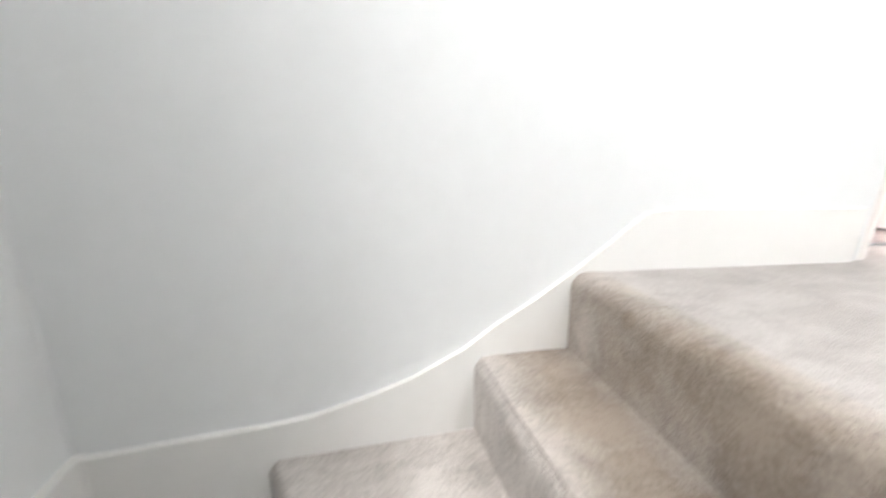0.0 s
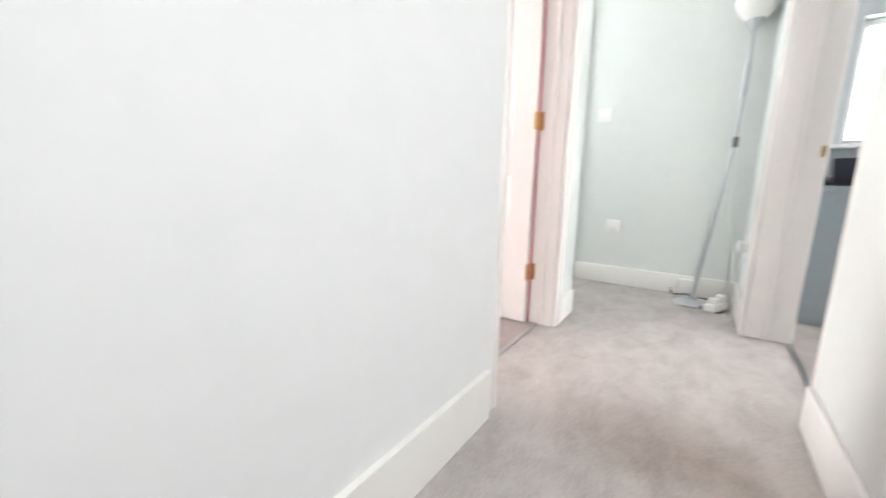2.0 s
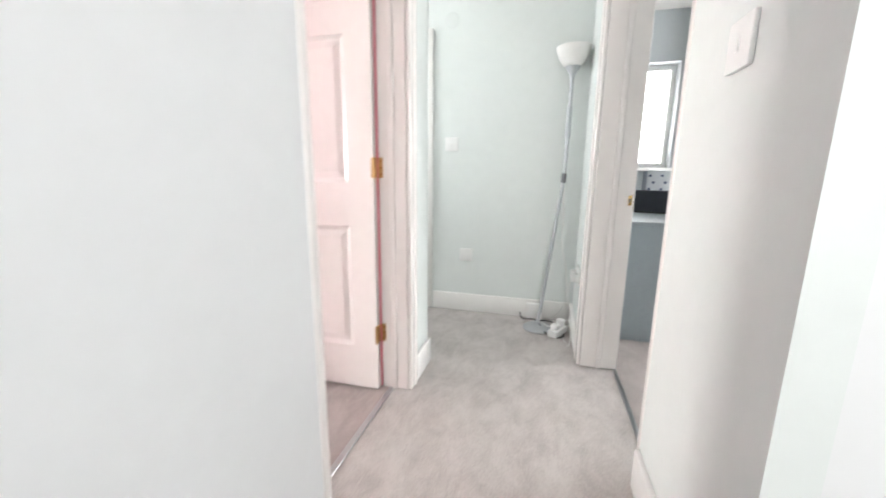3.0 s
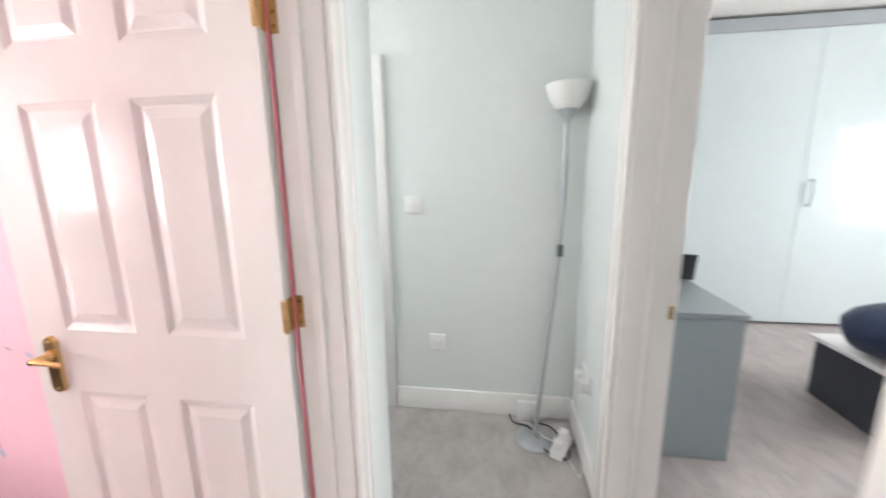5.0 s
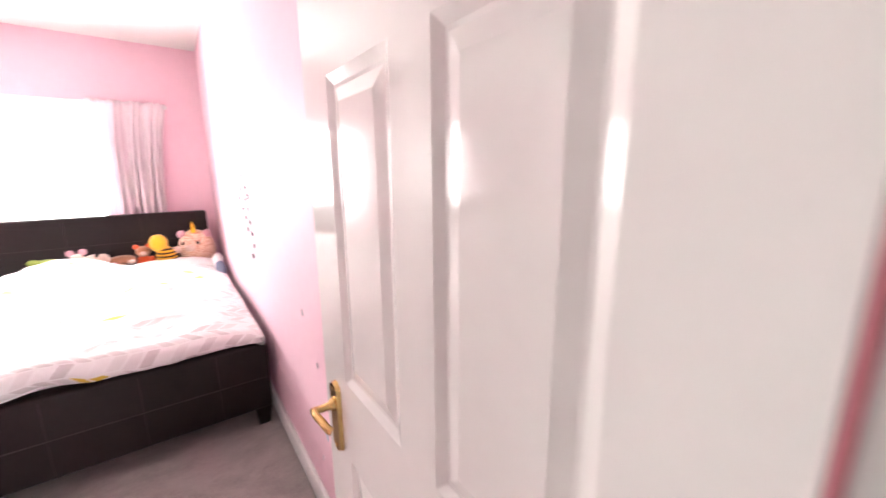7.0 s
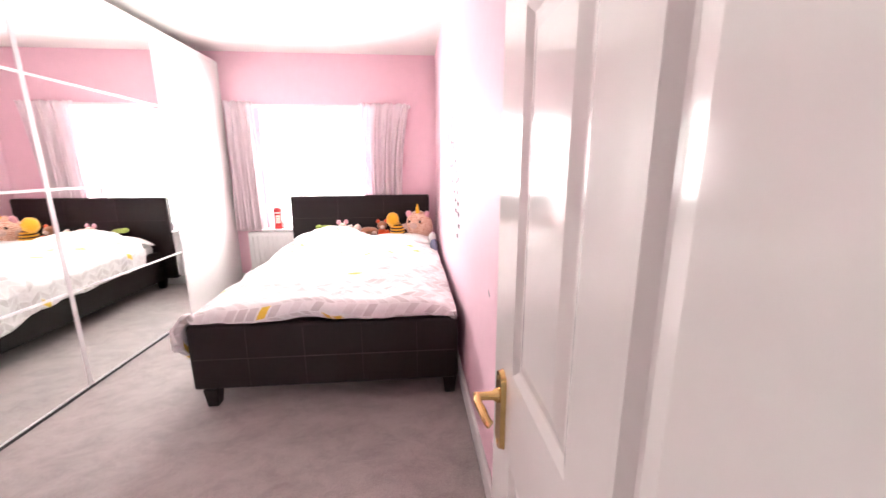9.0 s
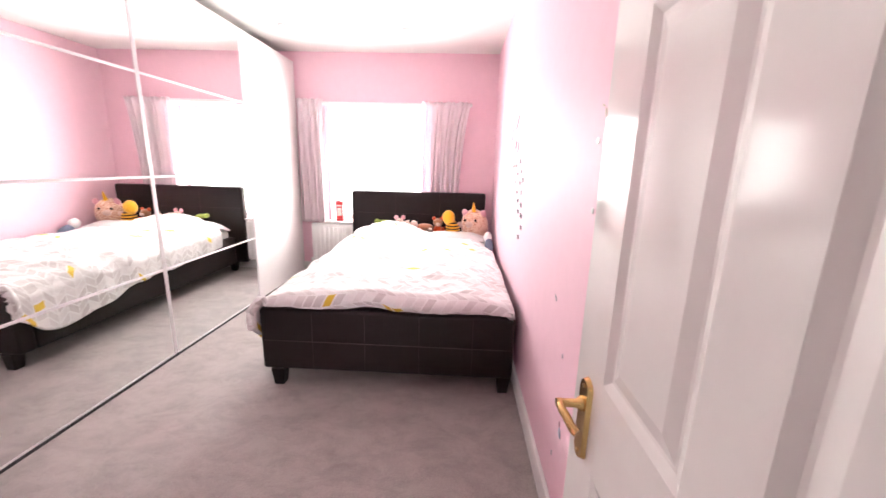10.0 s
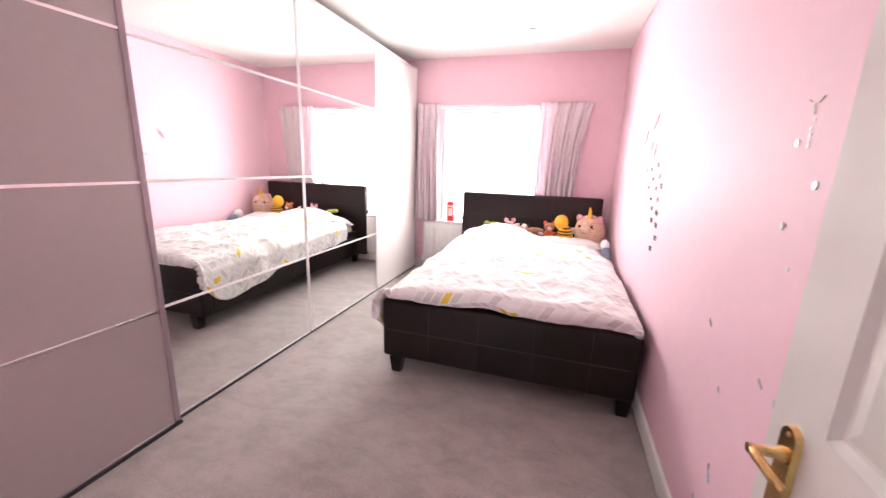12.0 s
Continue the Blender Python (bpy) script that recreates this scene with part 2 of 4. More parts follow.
OFFICE_GLOSS = material("pale_grey_gloss_door", (0.58, 0.635, 0.645), 0.07, vary=0.02, scale=3)
OFFICE_FRAME = material("grey_wardrobe_frame", (0.38, 0.40, 0.42), 0.35, vary=0.04)
NAVY = material("navy_cloth", (0.02, 0.035, 0.085), 0.85, vary=0.15, scale=20, bump=0.4, bump_scale=150, sheen=0.2)
CHARCOAL = material("charcoal_board", (0.045, 0.048, 0.06), 0.55, vary=0.1)
BLACK_PLASTIC = material("black_plastic", (0.02, 0.02, 0.022), 0.35, vary=0.1)
GREEN = material("green_cloth", (0.30, 0.38, 0.08), 0.85, vary=0.1, bump=0.3)
PLUSH_STRIPE = striped_material("pink_orange_striped_plush", (0.54, 0.24, 0.16), (0.88, 0.66, 0.50), 19, "Z", ragged=7, share=0.38)
PLUSH_BEE = striped_material("yellow_black_striped_plush", (0.82, 0.42, 0.03), (0.02, 0.016, 0.016), 11, "Z", ragged=0.3)
PLUSH_YELLOW = material("yellow_plush", (0.85, 0.45, 0.03), 0.95, spec=0.1, vary=0.12, scale=30, bump=0.7, bump_scale=130, sheen=0.4)
PLUSH_ORANGE = material("orange_red_plush", (0.75, 0.10, 0.03), 0.95, spec=0.1, vary=0.15, scale=30, bump=0.7, bump_scale=130, sheen=0.4)
PLUSH_BROWN = material("brown_plush", (0.36, 0.16, 0.09), 0.95, spec=0.1, vary=0.2, scale=30, bump=0.7, bump_scale=130, sheen=0.4)
PLUSH_BEIGE = material("beige_plush", (0.62, 0.45, 0.38), 0.95, spec=0.1, vary=0.15, scale=30, bump=0.7, bump_scale=130, sheen=0.4)
PLUSH_PINK = material("pink_plush", (0.78, 0.42, 0.48), 0.95, spec=0.1, vary=0.12, scale=30, bump=0.7, bump_scale=130, sheen=0.4)
PLUSH_BLACK = material("black_plush", (0.015, 0.012, 0.014), 0.9, spec=0.15, vary=0.1, scale=30, bump=0.6, bump_scale=130)
PLUSH_BLUE = material("grey_blue_plush", (0.22, 0.25, 0.34), 0.95, spec=0.1, vary=0.15, scale=30, bump=0.6, bump_scale=130)
STICKER_GREY = material("grey_sticker", (0.46, 0.37, 0.42), 0.5, vary=0.15, scale=60)
STICKER_PINK = material("dusky_pink_sticker", (0.50, 0.27, 0.33), 0.5, vary=0.15, scale=60)
STICKER_BLUE = material("pale_blue_sticker", (0.42, 0.52, 0.62), 0.4, vary=0.15, scale=60)
STICKER_WHITE = material("white_glitter_sticker", (0.86, 0.84, 0.84), 0.25, vary=0.1, scale=90)
STICKER_GREEN = material("green_sticker", (0.58, 0.50, 0.38), 0.5, vary=0.15, scale=60)
STICKER_BLACK = material("black_sticker", (0.16, 0.14, 0.16), 0.5, vary=0.15, scale=60)
# pink light bounced behind the open door, put into a plain colour
CRIMSON = material("hinge_gap_pink", (0.78, 0.25, 0.30), 0.35, vary=0.05)
GLASS = glass_material()


def let_light_through(m, colour, share):
    """Thin cloth: part of the light falls through it."""
    n, l = m.node_tree.nodes, m.node_tree.links
    t, mix = n.new("ShaderNodeBsdfTranslucent"), n.new("ShaderNodeMixShader")
    t.inputs["Color"].default_value = (*colour, 1)
    mix.inputs[0].default_value = share
    l.new(n["Principled BSDF"].outputs[0], mix.inputs[1])
    l.new(t.outputs[0], mix.inputs[2])
    l.new(mix.outputs[0], n["Material Output"].inputs["Surface"])


let_light_through(CURTAIN, (0.94, 0.80, 0.85), 0.25)


# ---- mesh helpers ----
def box(bm, x0, x1, y0, y1, z0, z1, bevel=0.0, segments=1):
    """A box, with its edges rounded off by bevel."""
    r = bmesh.ops.create_cube(bm, size=1.0)
    m = Matrix.Translation(((x0 + x1) / 2, (y0 + y1) / 2, (z0 + z1) / 2)) @ Matrix.Diagonal((abs(x1 - x0), abs(y1 - y0), abs(z1 - z0), 1))
    bmesh.ops.transform(bm, matrix=m, verts=r["verts"])
    if bevel:
        edges = list({e for v in r["verts"] for e in v.link_edges})
        bmesh.ops.bevel(bm, geom=edges, offset=bevel, segments=segments, profile=0.5, affect="EDGES")
    return bm


def boxes(*rows, bevel=0.0, segments=1):
    bm = bmesh.new()
    for r in rows:
        box(bm, *r, bevel=bevel, segments=segments)
    return bm


def prism(bm, ring, z0, z1):
    """An upright prism over a ring of plan points."""
    low = [bm.verts.new((x, y, z0)) for x, y in ring]
    high = [bm.verts.new((x, y, z1)) for x, y in ring]
    bm.faces.new(low[::-1])
    bm.faces.new(high)
    k = len(ring)
    for i in range(k):
        bm.faces.new((low[i], low[(i + 1) % k], high[(i + 1) % k], high[i]))
    bmesh.ops.recalc_face_normals(bm, faces=bm.faces)
    return bm


def lathe(bm, profile, m=Matrix(), steps=28):
    """A turned body from (radius, height) pairs."""
    rings = [[bm.verts.new(m @ Vector((r * math.cos(a), r * math.sin(a), z))) for a in (2 * math.pi * i / steps for i in range(steps))] for r, z in profile]
    for p, q in zip(rings, rings[1:]):
        for i in range(steps):
            bm.faces.new((p[i], p[(i + 1) % steps], q[(i + 1) % steps], q[i]))
    for ring, flip in ((rings[0], True), (rings[-1], False)):
        bm.faces.new(ring[::-1] if flip else ring)
    return bm


def tube(bm, points, radius, steps=8):
    """A round bar along a smooth line through the points."""
    pts = [Vector(p) for p in points]
    line = []
    for i in range(len(pts) - 1):
        p0, p1, p2, p3 = pts[max(i - 1, 0)], pts[i], pts[i + 1], pts[min(i + 2, len(pts) - 1)]
        for k in range(6 if len(pts) > 2 else 1):
            s = k / 6
            line.append(0.5 * (2 * p1 + (p2 - p0) * s + (2 * p0 - 5 * p1 + 4 * p2 - p3) * s * s + (3 * p1 - p0 - 3 * p2 + p3) * s ** 3))
    line.append(pts[-1])
    rings = []
    for i, p in enumerate(line):
        d = (line[min(i + 1, len(line) - 1)] - line[max(i - 1, 0)]).normalized()
        q = d.to_track_quat("Z", "Y").to_matrix()
        rings.append([bm.verts.new(p + q @ Vector((radius * math.cos(a), radius * math.sin(a), 0))) for a in (2 * math.pi * j / steps for j in range(steps))])
    for p, q in zip(rings, rings[1:]):
        for j in range(steps):
            bm.faces.new((p[j], p[(j + 1) % steps], q[(j + 1) % steps], q[j]))
    bm.faces.new(rings[0][::-1])
    bm.faces.new(rings[-1])
    return bm


def blob(bm, centre, size, turn=(0, 0, 0), rough=0.0, level=3):
    """A soft stuffed body."""
    r = bmesh.ops.create_icosphere(bm, subdivisions=level, radius=1.0)
    m = pose(*centre, *turn) @ Matrix.Diagonal((*size, 1))
    for v in r["verts"]:
        if rough:
            v.co *= 1 + rough * noise.noise(v.co * 2.2 + Vector(centre) * 7)
        v.co = m @ v.co
    return bm


def finish(name, bm, mat, smooth):
    me = bpy.data.meshes.new(name)
    bmesh.ops.recalc_face_normals(bm, faces=bm.faces)
    bm.to_mesh(me)
    bm.free()
    me.materials.append(mat)
    if smooth:
        for p in me.polygons:
            p.use_smooth = True
        me.set_sharp_from_angle(angle=radians(40))
    return me


def part(name, bm, mat, parent, label="", smooth=True):
    """One mesh under a thing or under a part, built in the thing's own space."""
    ob = new(name, finish(name, bm, mat, smooth))
    ob.parent = parent
    return tagged(ob, label)


def thing(name, label, category, m=Matrix(), group="", kind=""):
    """An empty at a thing's base."""
    ob = new(name)
    ob.matrix_world = m
    return tagged(ob, label, category, group, kind)


def solid(name, bm, mat, label="", category="", kind="structure", group="", smooth=True):
    """A thing of one mesh."""
    return tagged(new(name, finish(name, bm, mat, smooth)), label, category, group, kind)


# ---- setting: floors, ceilings, walls ----
HIGH, HIGH_OFFICE = 2.37, 2.43
solid("floor_bedroom", boxes((-4.72, -0.40, -1.85, 1.0, -0.12, 0)), CARPET, "grey cut-pile carpet of the bedroom", "floor")
solid("floor_landing", boxes((-0.40, 0.59, -0.70, 3.0, -0.12, 0)), LANDING_CARPET, "pale grey cut-pile carpet of the landing", "floor")
solid("floor_stair_head", boxes((0.59, 1.62, -0.70, 0.06, -0.12, 0)), LANDING_CARPET, "pale grey cut-pile carpet beside the stair head", "floor")
solid("floor_recess", boxes((-1.5, -0.40, 1.15, 3.0, -0.12, 0)), LANDING_CARPET, "pale grey cut-pile carpet of the landing recess", "floor")
solid("floor_office", boxes((0.59, 4.0, 0.05, 3.7, -0.12, 0)), CARPET, "grey carpet of the home office", "floor")
solid("ceiling_bedroom", boxes((-4.72, -0.36, -1.85, 1.0, HIGH, HIGH + 0.1)), CEILING, "smooth white bedroom ceiling", "ceiling")
solid("ceiling_landing", boxes((-0.36, 0.55, -1.9, 3.0, HIGH, HIGH + 0.1), (0.55, 1.70, -1.9, 0.14, HIGH, HIGH + 0.1), (1.70, 2.8, -1.9, -0.67, HIGH, HIGH + 0.1), (-1.5, -0.36, 1.04, 3.0, HIGH, HIGH + 0.1)),
      CEILING, "smooth white landing ceiling", "ceiling")
solid("ceiling_office", boxes((0.56, 4.1, 0.14, 3.8, HIGH_OFFICE, HIGH_OFFICE + 0.1)), CEILING, "smooth white office ceiling", "ceiling")

DOOR_Y0, DOOR_Y1, DOOR_TOP = 0.165, 0.906, 1.95
solid("wall_bedroom_east", boxes((-0.44, -0.36, -1.85, DOOR_Y0 - 0.025, 0, HIGH), (-0.44, -0.36, DOOR_Y1 + 0.025, 0.985, 0, HIGH),
      (-0.44, -0.36, DOOR_Y0 - 0.025, DOOR_Y1 + 0.025, DOOR_TOP + 0.025, HIGH)), PINK, "pink painted bedroom wall with the doorway", "wall")
solid("wall_bedroom_north", boxes((-4.95, -0.44, 0.985, 1.08, 0, HIGH)), PINK, "pink painted bedroom wall beside the bed", "wall")
solid("wall_bedroom_south", boxes((-4.95, -0.44, -1.95, -1.85, 0, HIGH)), PINK, "pink painted bedroom wall behind the wardrobe", "wall")
WIN_Y0, WIN_Y1, WIN_Z0, WIN_Z1 = -0.83, 0.25, 0.60, 1.83
solid("wall_bedroom_west", boxes((-4.95, -4.70, -1.85, WIN_Y0, 0, HIGH), (-4.95, -4.70, WIN_Y1, 0.985, 0, HIGH),
      (-4.95, -4.70, WIN_Y0, WIN_Y1, 0, WIN_Z0), (-4.95, -4.70, WIN_Y0, WIN_Y1, WIN_Z1, HIGH)), PINK, "pink painted window wall", "wall")
solid("wall_landing_west", boxes((-0.36, -0.25, -0.81, 0.143, -0.75, HIGH)), STAIRWALL, "pale painted wall along the head of the stairs", "wall")
solid("wall_landing_doorway", boxes((-0.36, -0.325, DOOR_Y1 + 0.025, 1.20, 0, HIGH),
      (-0.36, -0.325, DOOR_Y0 - 0.025, DOOR_Y1 + 0.025, DOOR_TOP + 0.025, HIGH)), WALL, "pale grey wall round the bedroom doorway", "wall")
solid("wall_recess_south", boxes((-1.5, -0.36, 1.08, 1.20, 0, HIGH)), WALL, "pale grey side wall of the landing recess", "wall")
# the opening is made for the added fill lamp of the recess
solid("wall_recess_west", boxes((-1.6, -1.5, 1.08, 1.3, 0, HIGH), (-1.6, -1.5, 1.9, 3.1, 0, HIGH), (-1.6, -1.5, 1.3, 1.9, 0, 1.1), (-1.6, -1.5, 1.3, 1.9, 2.1, HIGH)), WALL, "pale grey end wall of the landing recess", "wall")
solid("wall_landing_north", boxes((-0.60, 0.60, 1.97, 2.10, 0, HIGH), (-1.5, -0.60, 1.97, 2.10, 1.80, HIGH), (-1.5, -1.34, 1.97, 2.10, 0, 1.80)),
      WALL, "pale grey-blue end wall of the landing", "wall")
solid("wall_closet", boxes((-1.5, 0.6, 3.0, 3.1, 0, HIGH), (-0.5, -0.4, 2.1, 3.0, 0, HIGH)), CREAM, "cream walls of the small room beyond", "wall")
OFF_Y0, OFF_Y1 = 0.635, 1.35
solid("wall_landing_east", boxes((0.43, 0.60, OFF_Y1 + 0.025, 1.97, 0, HIGH_OFFICE), (0.53, 0.60, 0.06, OFF_Y0 - 0.025, 0, HIGH_OFFICE),
      (0.43, 0.60, OFF_Y0 - 0.025, OFF_Y1 + 0.025, DOOR_TOP + 0.025, HIGH_OFFICE)), WALL, "pale wall between landing and office with a doorway", "wall")
solid("wall_stairs_north", boxes((0.60, 1.72, 0.06, 0.14, -0.6, HIGH)), STAIRWALL, "pale wall above the stair flight", "wall")
bm = bmesh.new()
prism(bm, [(-0.25, -0.81), (-0.36, -0.81), (-0.36, -1.87), (-0.195, -1.77)], -2.8, HIGH)
solid("wall_stairs_west", bm, STAIRWALL, "pale painted wall of the winding stairs", "wall")
# opening added for the stair fill lamp
SV = (0.49, 1.01, 0.83, 2.15)
solid("wall_stairs_south", boxes((-0.31, SV[0], -1.87, -1.77, -2.8, HIGH), (SV[1], 2.75, -1.87, -1.77, -2.8, HIGH), (SV[0], SV[1], -1.87, -1.77, -2.8, SV[2]),
      (SV[0], SV[1], -1.87, -1.77, SV[3], HIGH)), STAIRWALL, "pale outer wall of the stairs with an added window opening", "wall")
# unseen partition; its end is placed to set the shadow edge down the stairs
solid("wall_stairs_added", boxes((1.12, 2.65, -0.732, -0.67, -2.8, HIGH), (0.955, 1.12, -0.732, -0.67, -2.8, 0.05)), STAIRWALL, "unseen pale partition that bounds the light from the stair head window", "wall")
SW = (-0.60, -0.02, 0.85, 2.05)
solid("wall_stair_head", boxes((1.60, 1.72, -0.67, SW[0], -0.6, HIGH), (1.60, 1.72, SW[1], 0.06, -0.6, HIGH), (1.60, 1.72, SW[0], SW[1], -0.6, SW[2]),
      (1.60, 1.72, SW[0], SW[1], SW[3], HIGH)), STAIRWALL, "pale end wall of the stair head with a window opening", "wall")
solid("wall_stairs_east", boxes((2.65, 2.75, -1.77, -0.67, -2.8, HIGH)), STAIRWALL, "pale end wall of the stairs", "wall")
solid("wall_office_east", boxes((4.0, 4.2, 0.05, 1.40, 0, HIGH_OFFICE), (4.0, 4.2, 2.60, 3.7, 0, HIGH_OFFICE), (4.0, 4.2, 1.40, 2.60, 0, 0.60), (4.0, 4.2, 1.40, 2.60, 1.80, HIGH_OFFICE)),
      OFFICE_WALL, "mid-grey office wall with the window", "wall")
solid("wall_office_north", boxes((0.60, 1.06, 3.6, 3.8, 0, HIGH_OFFICE), (1.36, 4.0, 3.6, 3.8, 0, HIGH_OFFICE), (1.06, 1.36, 3.6, 3.8, 0, 1.03), (1.06, 1.36, 3.6, 3.8, 1.99, HIGH_OFFICE)),
      OFFICE_WALL, "mid-grey office rear wall with a small window", "wall")
solid("wall_office_south", boxes((0.60, 4.0, 0.142, 0.18, 0, HIGH_OFFICE)), OFFICE_WALL, "mid-grey office front wall", "wall")


# ---- stairs ----
def staircase():
    stairs = thing("staircase", "carpeted winding staircase in pale grey pile", "staircase", kind="structure")
    lines = [((-0.245, -0.735), (0.95, -0.70)), ((-0.25, -0.965), (0.86, -0.885)), ((-0.23, -1.43), (0.86, -0.92)),
             ((0.0, -1.772), (0.87, -0.97)), ((0.50, -1.772), (0.90, -1.0)), ((0.95, -1.772), (0.95, -0.735)), ((1.18, -1.772), (1.18, -0.735)), ((1.41, -1.772), (1.41, -0.735))]
    rise = 0.195
    corner = (-0.20, -1.772)
    for i in range(len(lines) - 1):
        (a, b), (c, d) = lines[i], lines[i + 1]
        back = Vector((a[1] - b[1], b[0] - a[0])).normalized() * 0.06
        ring = [(a[0] + back.x, a[1] + back.y), (b[0] + back.x, b[1] + back.y), d, c] + ([corner] if i == 2 else [])
        bm = bmesh.new()
        prism(bm, ring, -rise * (i + 1) - 0.30, -rise * (i + 1))
        # the riser and the rounded carpeted nosing of the tread above
        step(bm, a, b, -rise * i, rise)
        part("stair_step", bm, STAIR_CARPET, stairs, "carpeted step with a rounded nosing" if i == 0 else "")
    return stairs


def step(bm, a, b, top, rise):
    """The front of a step between a and b: a rounded nosing over a riser."""
    a, b = Vector((*a, 0)), Vector((*b, 0))
    out = Vector((b.y - a.y, a.x - b.x, 0)).normalized()
    r = 0.034
    pts = [(-0.06, 0.0)] + [(-r + 0.012 + r * math.sin(k), -r + r * math.cos(k)) for k in (0, 0.3, 0.6, 0.9, 1.2, 1.5)]
    pts += [(0.010, -0.07), (0.002, -rise - 0.02), (-0.06, -rise - 0.02)]
    rows = []
    for k in range(13):
        p = a.lerp(b, k / 12)
        rows.append([bm.verts.new(p + out * u + Vector((0, 0, top + w + 0.001))) for u, w in pts])
    for p, q in zip(rows, rows[1:]):
        for j in range(len(pts)):
            bm.faces.new((p[j], p[(j + 1) % len(pts)], q[(j + 1) % len(pts)], q[j]))
    bm.faces.new(rows[0])
    bm.faces.new(rows[-1][::-1])


staircase()


def sheet_board(name, outline, x0, x1, mat, label):
    """A board cut to an outline of (y, z) pairs."""
    bm = bmesh.new()
    turn = lambda y: 0.055 * max(0.0, (-0.81 - y))
    f = [bm.verts.new((x1 + turn(y), y, z)) for y, z in outline]
    k = [bm.verts.new((x0 + turn(y), y, z)) for y, z in outline]
    n = len(outline)
    for i in range(n // 2 - 1):
        for s in (f, k):
            bm.faces.new((s[i], s[i + 1], s[n - 2 - i], s[n - 1 - i]))
    for i in range(n):
        bm.faces.new((f[i], f[(i + 1) % n], k[(i + 1) % n], k[i]))
    return solid(name, bm, mat, label, "baseboard")


top_edge = [(0.10, 0.15), (-0.50, 0.148), (-0.57, 0.138), (-0.62, 0.10), (-0.66, 0.065), (-0.75, -0.005), (-0.81, -0.048), (-0.83, -0.062), (-0.92, -0.115), (-1.0, -0.172),
            (-1.12, -0.232), (-1.22, -0.265), (-1.33, -0.294), (-1.43, -0.304), (-1.6, -0.312), (-1.77, -0.318)]
low_edge = [(y, min(z - 0.20, 0.0) if y > -0.72 else z - 0.34) for y, z in top_edge]
sheet_board("baseboard_stairs", top_edge + low_edge[::-1], -0.33, -0.235, TRIM, "white gloss string board that curves down the winding stairs")
bm = bmesh.new()
for x0, x1, fall in ((-0.30, 0.02, 0.0), (0.02, 0.42, 0.30), (0.42, 2.6, 0.75)):
    base = 0.0 if x0 < 0.02 else (0.0 if x0 < 0.42 else 0.12)
    low, high = -0.78, -0.314
    a = [bm.verts.new((x, y, z - base - fall * (x - x0))) for x in (x0, x1) for y in (-1.77, -1.750) for z in (low, high)]
    for f in ((0, 1, 3, 2), (4, 6, 7, 5), (1, 5, 7, 3), (0, 2, 6, 4), (2, 3, 7, 6), (0, 4, 5, 1)):
        bm.faces.new([a[k] for k in f])
solid("baseboard_stairs_outer", bm, TRIM, "white string board down the outer stair wall", "baseboard")


def skirting(name, x0, x1, y0, y1, label, high=0.11):
    bm = bmesh.new()
    box(bm, x0, x1, y0, y1, 0, high, 0.006, 2)
    return solid(name, bm, TRIM, label, "baseboard")


skirting("baseboard_landing_north", -0.52, 0.43, 1.952, 1.97, "white skirting board along the end wall of the landing", 0.125)
skirting("baseboard_landing_east", 0.412, 0.43, 1.425, 1.952, "white skirting board under the landing socket", 0.125)
skirting("baseboard_landing_near", 0.513, 0.53, 0.042, 0.605, "white skirting board beside the office doorway", 0.13)
skirting("baseboard_stairhead", 0.53, 1.60, 0.042, 0.06, "white skirting board at the stair head", 0.13)
skirting("baseboard_nib", -0.325, -0.307, 0.975, 1.2, "short white skirting board beside the bedroom doorway", 0.125)
skirting("baseboard_bedroom_north", -4.70, -0.46, 0.967, 0.985, "white skirting board along the pink wall", 0.10)
skirting("baseboard_bedroom_west", -4.70, -4.682, -1.85, 0.967, "white skirting board under the bedroom window", 0.10)
skirting("baseboard_office", 0.60, 0.617, 1.42, 3.6, "white skirting board in the office", 0.11)


# ---- doorways and doors ----
def doorway(name, far, near, back, y0, y1, top, out, label, strike=False):
    """Lining boards, stops and casings of a doorway; far and near: the wall's landing face at either jamb."""
    d = thing(name, label, "door frame", kind="structure")

    def span(face):
        return sorted((face, back))

    part("lining", boxes((*span(far), y1, y1 + 0.024, 0, top + 0.024), bevel=0.003), GLOSS, d)
    part("lining", boxes((*span(near), y0 - 0.024, y0, 0, top + 0.024), bevel=0.003), GLOSS, d)
    part("lining", boxes((*span(far), y0, y1, top, top + 0.024), bevel=0.003), GLOSS, d)
    mid = (far + back) / 2
    part("door_stop", boxes((mid - 0.012, mid + 0.012, y1 - 0.010, y1, 0, top), bevel=0.004, segments=2), GLOSS, d)
    mid = (near + back) / 2
    part("door_stop", boxes((mid - 0.012, mid + 0.012, y0, y0 + 0.010, 0, top), bevel=0.004, segments=2), GLOSS, d)
    a, b = sorted((far, far + out * 0.018))
    c, e = sorted((far, far + out * 0.024))
    bm = boxes((a, b, y1 + 0.004, y1 + 0.068, 0, top + 0.068), bevel=0.007, segments=3)
    box(bm, c, e, y1 + 0.046, y1 + 0.068, 0, top + 0.068, 0.007, 3)
    part("casing", bm, GLOSS, d)
    if near == far:
        part("casing", boxes((a, b, y0 - 0.064, y0 - 0.004, 0, top + 0.068), bevel=0.007, segments=3), GLOSS, d)
    part("casing", boxes((a, b, y0 - 0.02, y1 + 0.004, top + 0.006, top + 0.068), bevel=0.007, segments=3), GLOSS, d)
    if strike:
        s = part("strike_plate", boxes((back - 0.026, back - 0.010, y1 - 0.002, y1, 0.81, 0.855)), BRASS, d, "small brass strike plate")
        part("keeper_hole", boxes((back - 0.022, back - 0.015, y1 - 0.003, y1 - 0.001, 0.825, 0.842)), DARK_METAL, s)
    return d


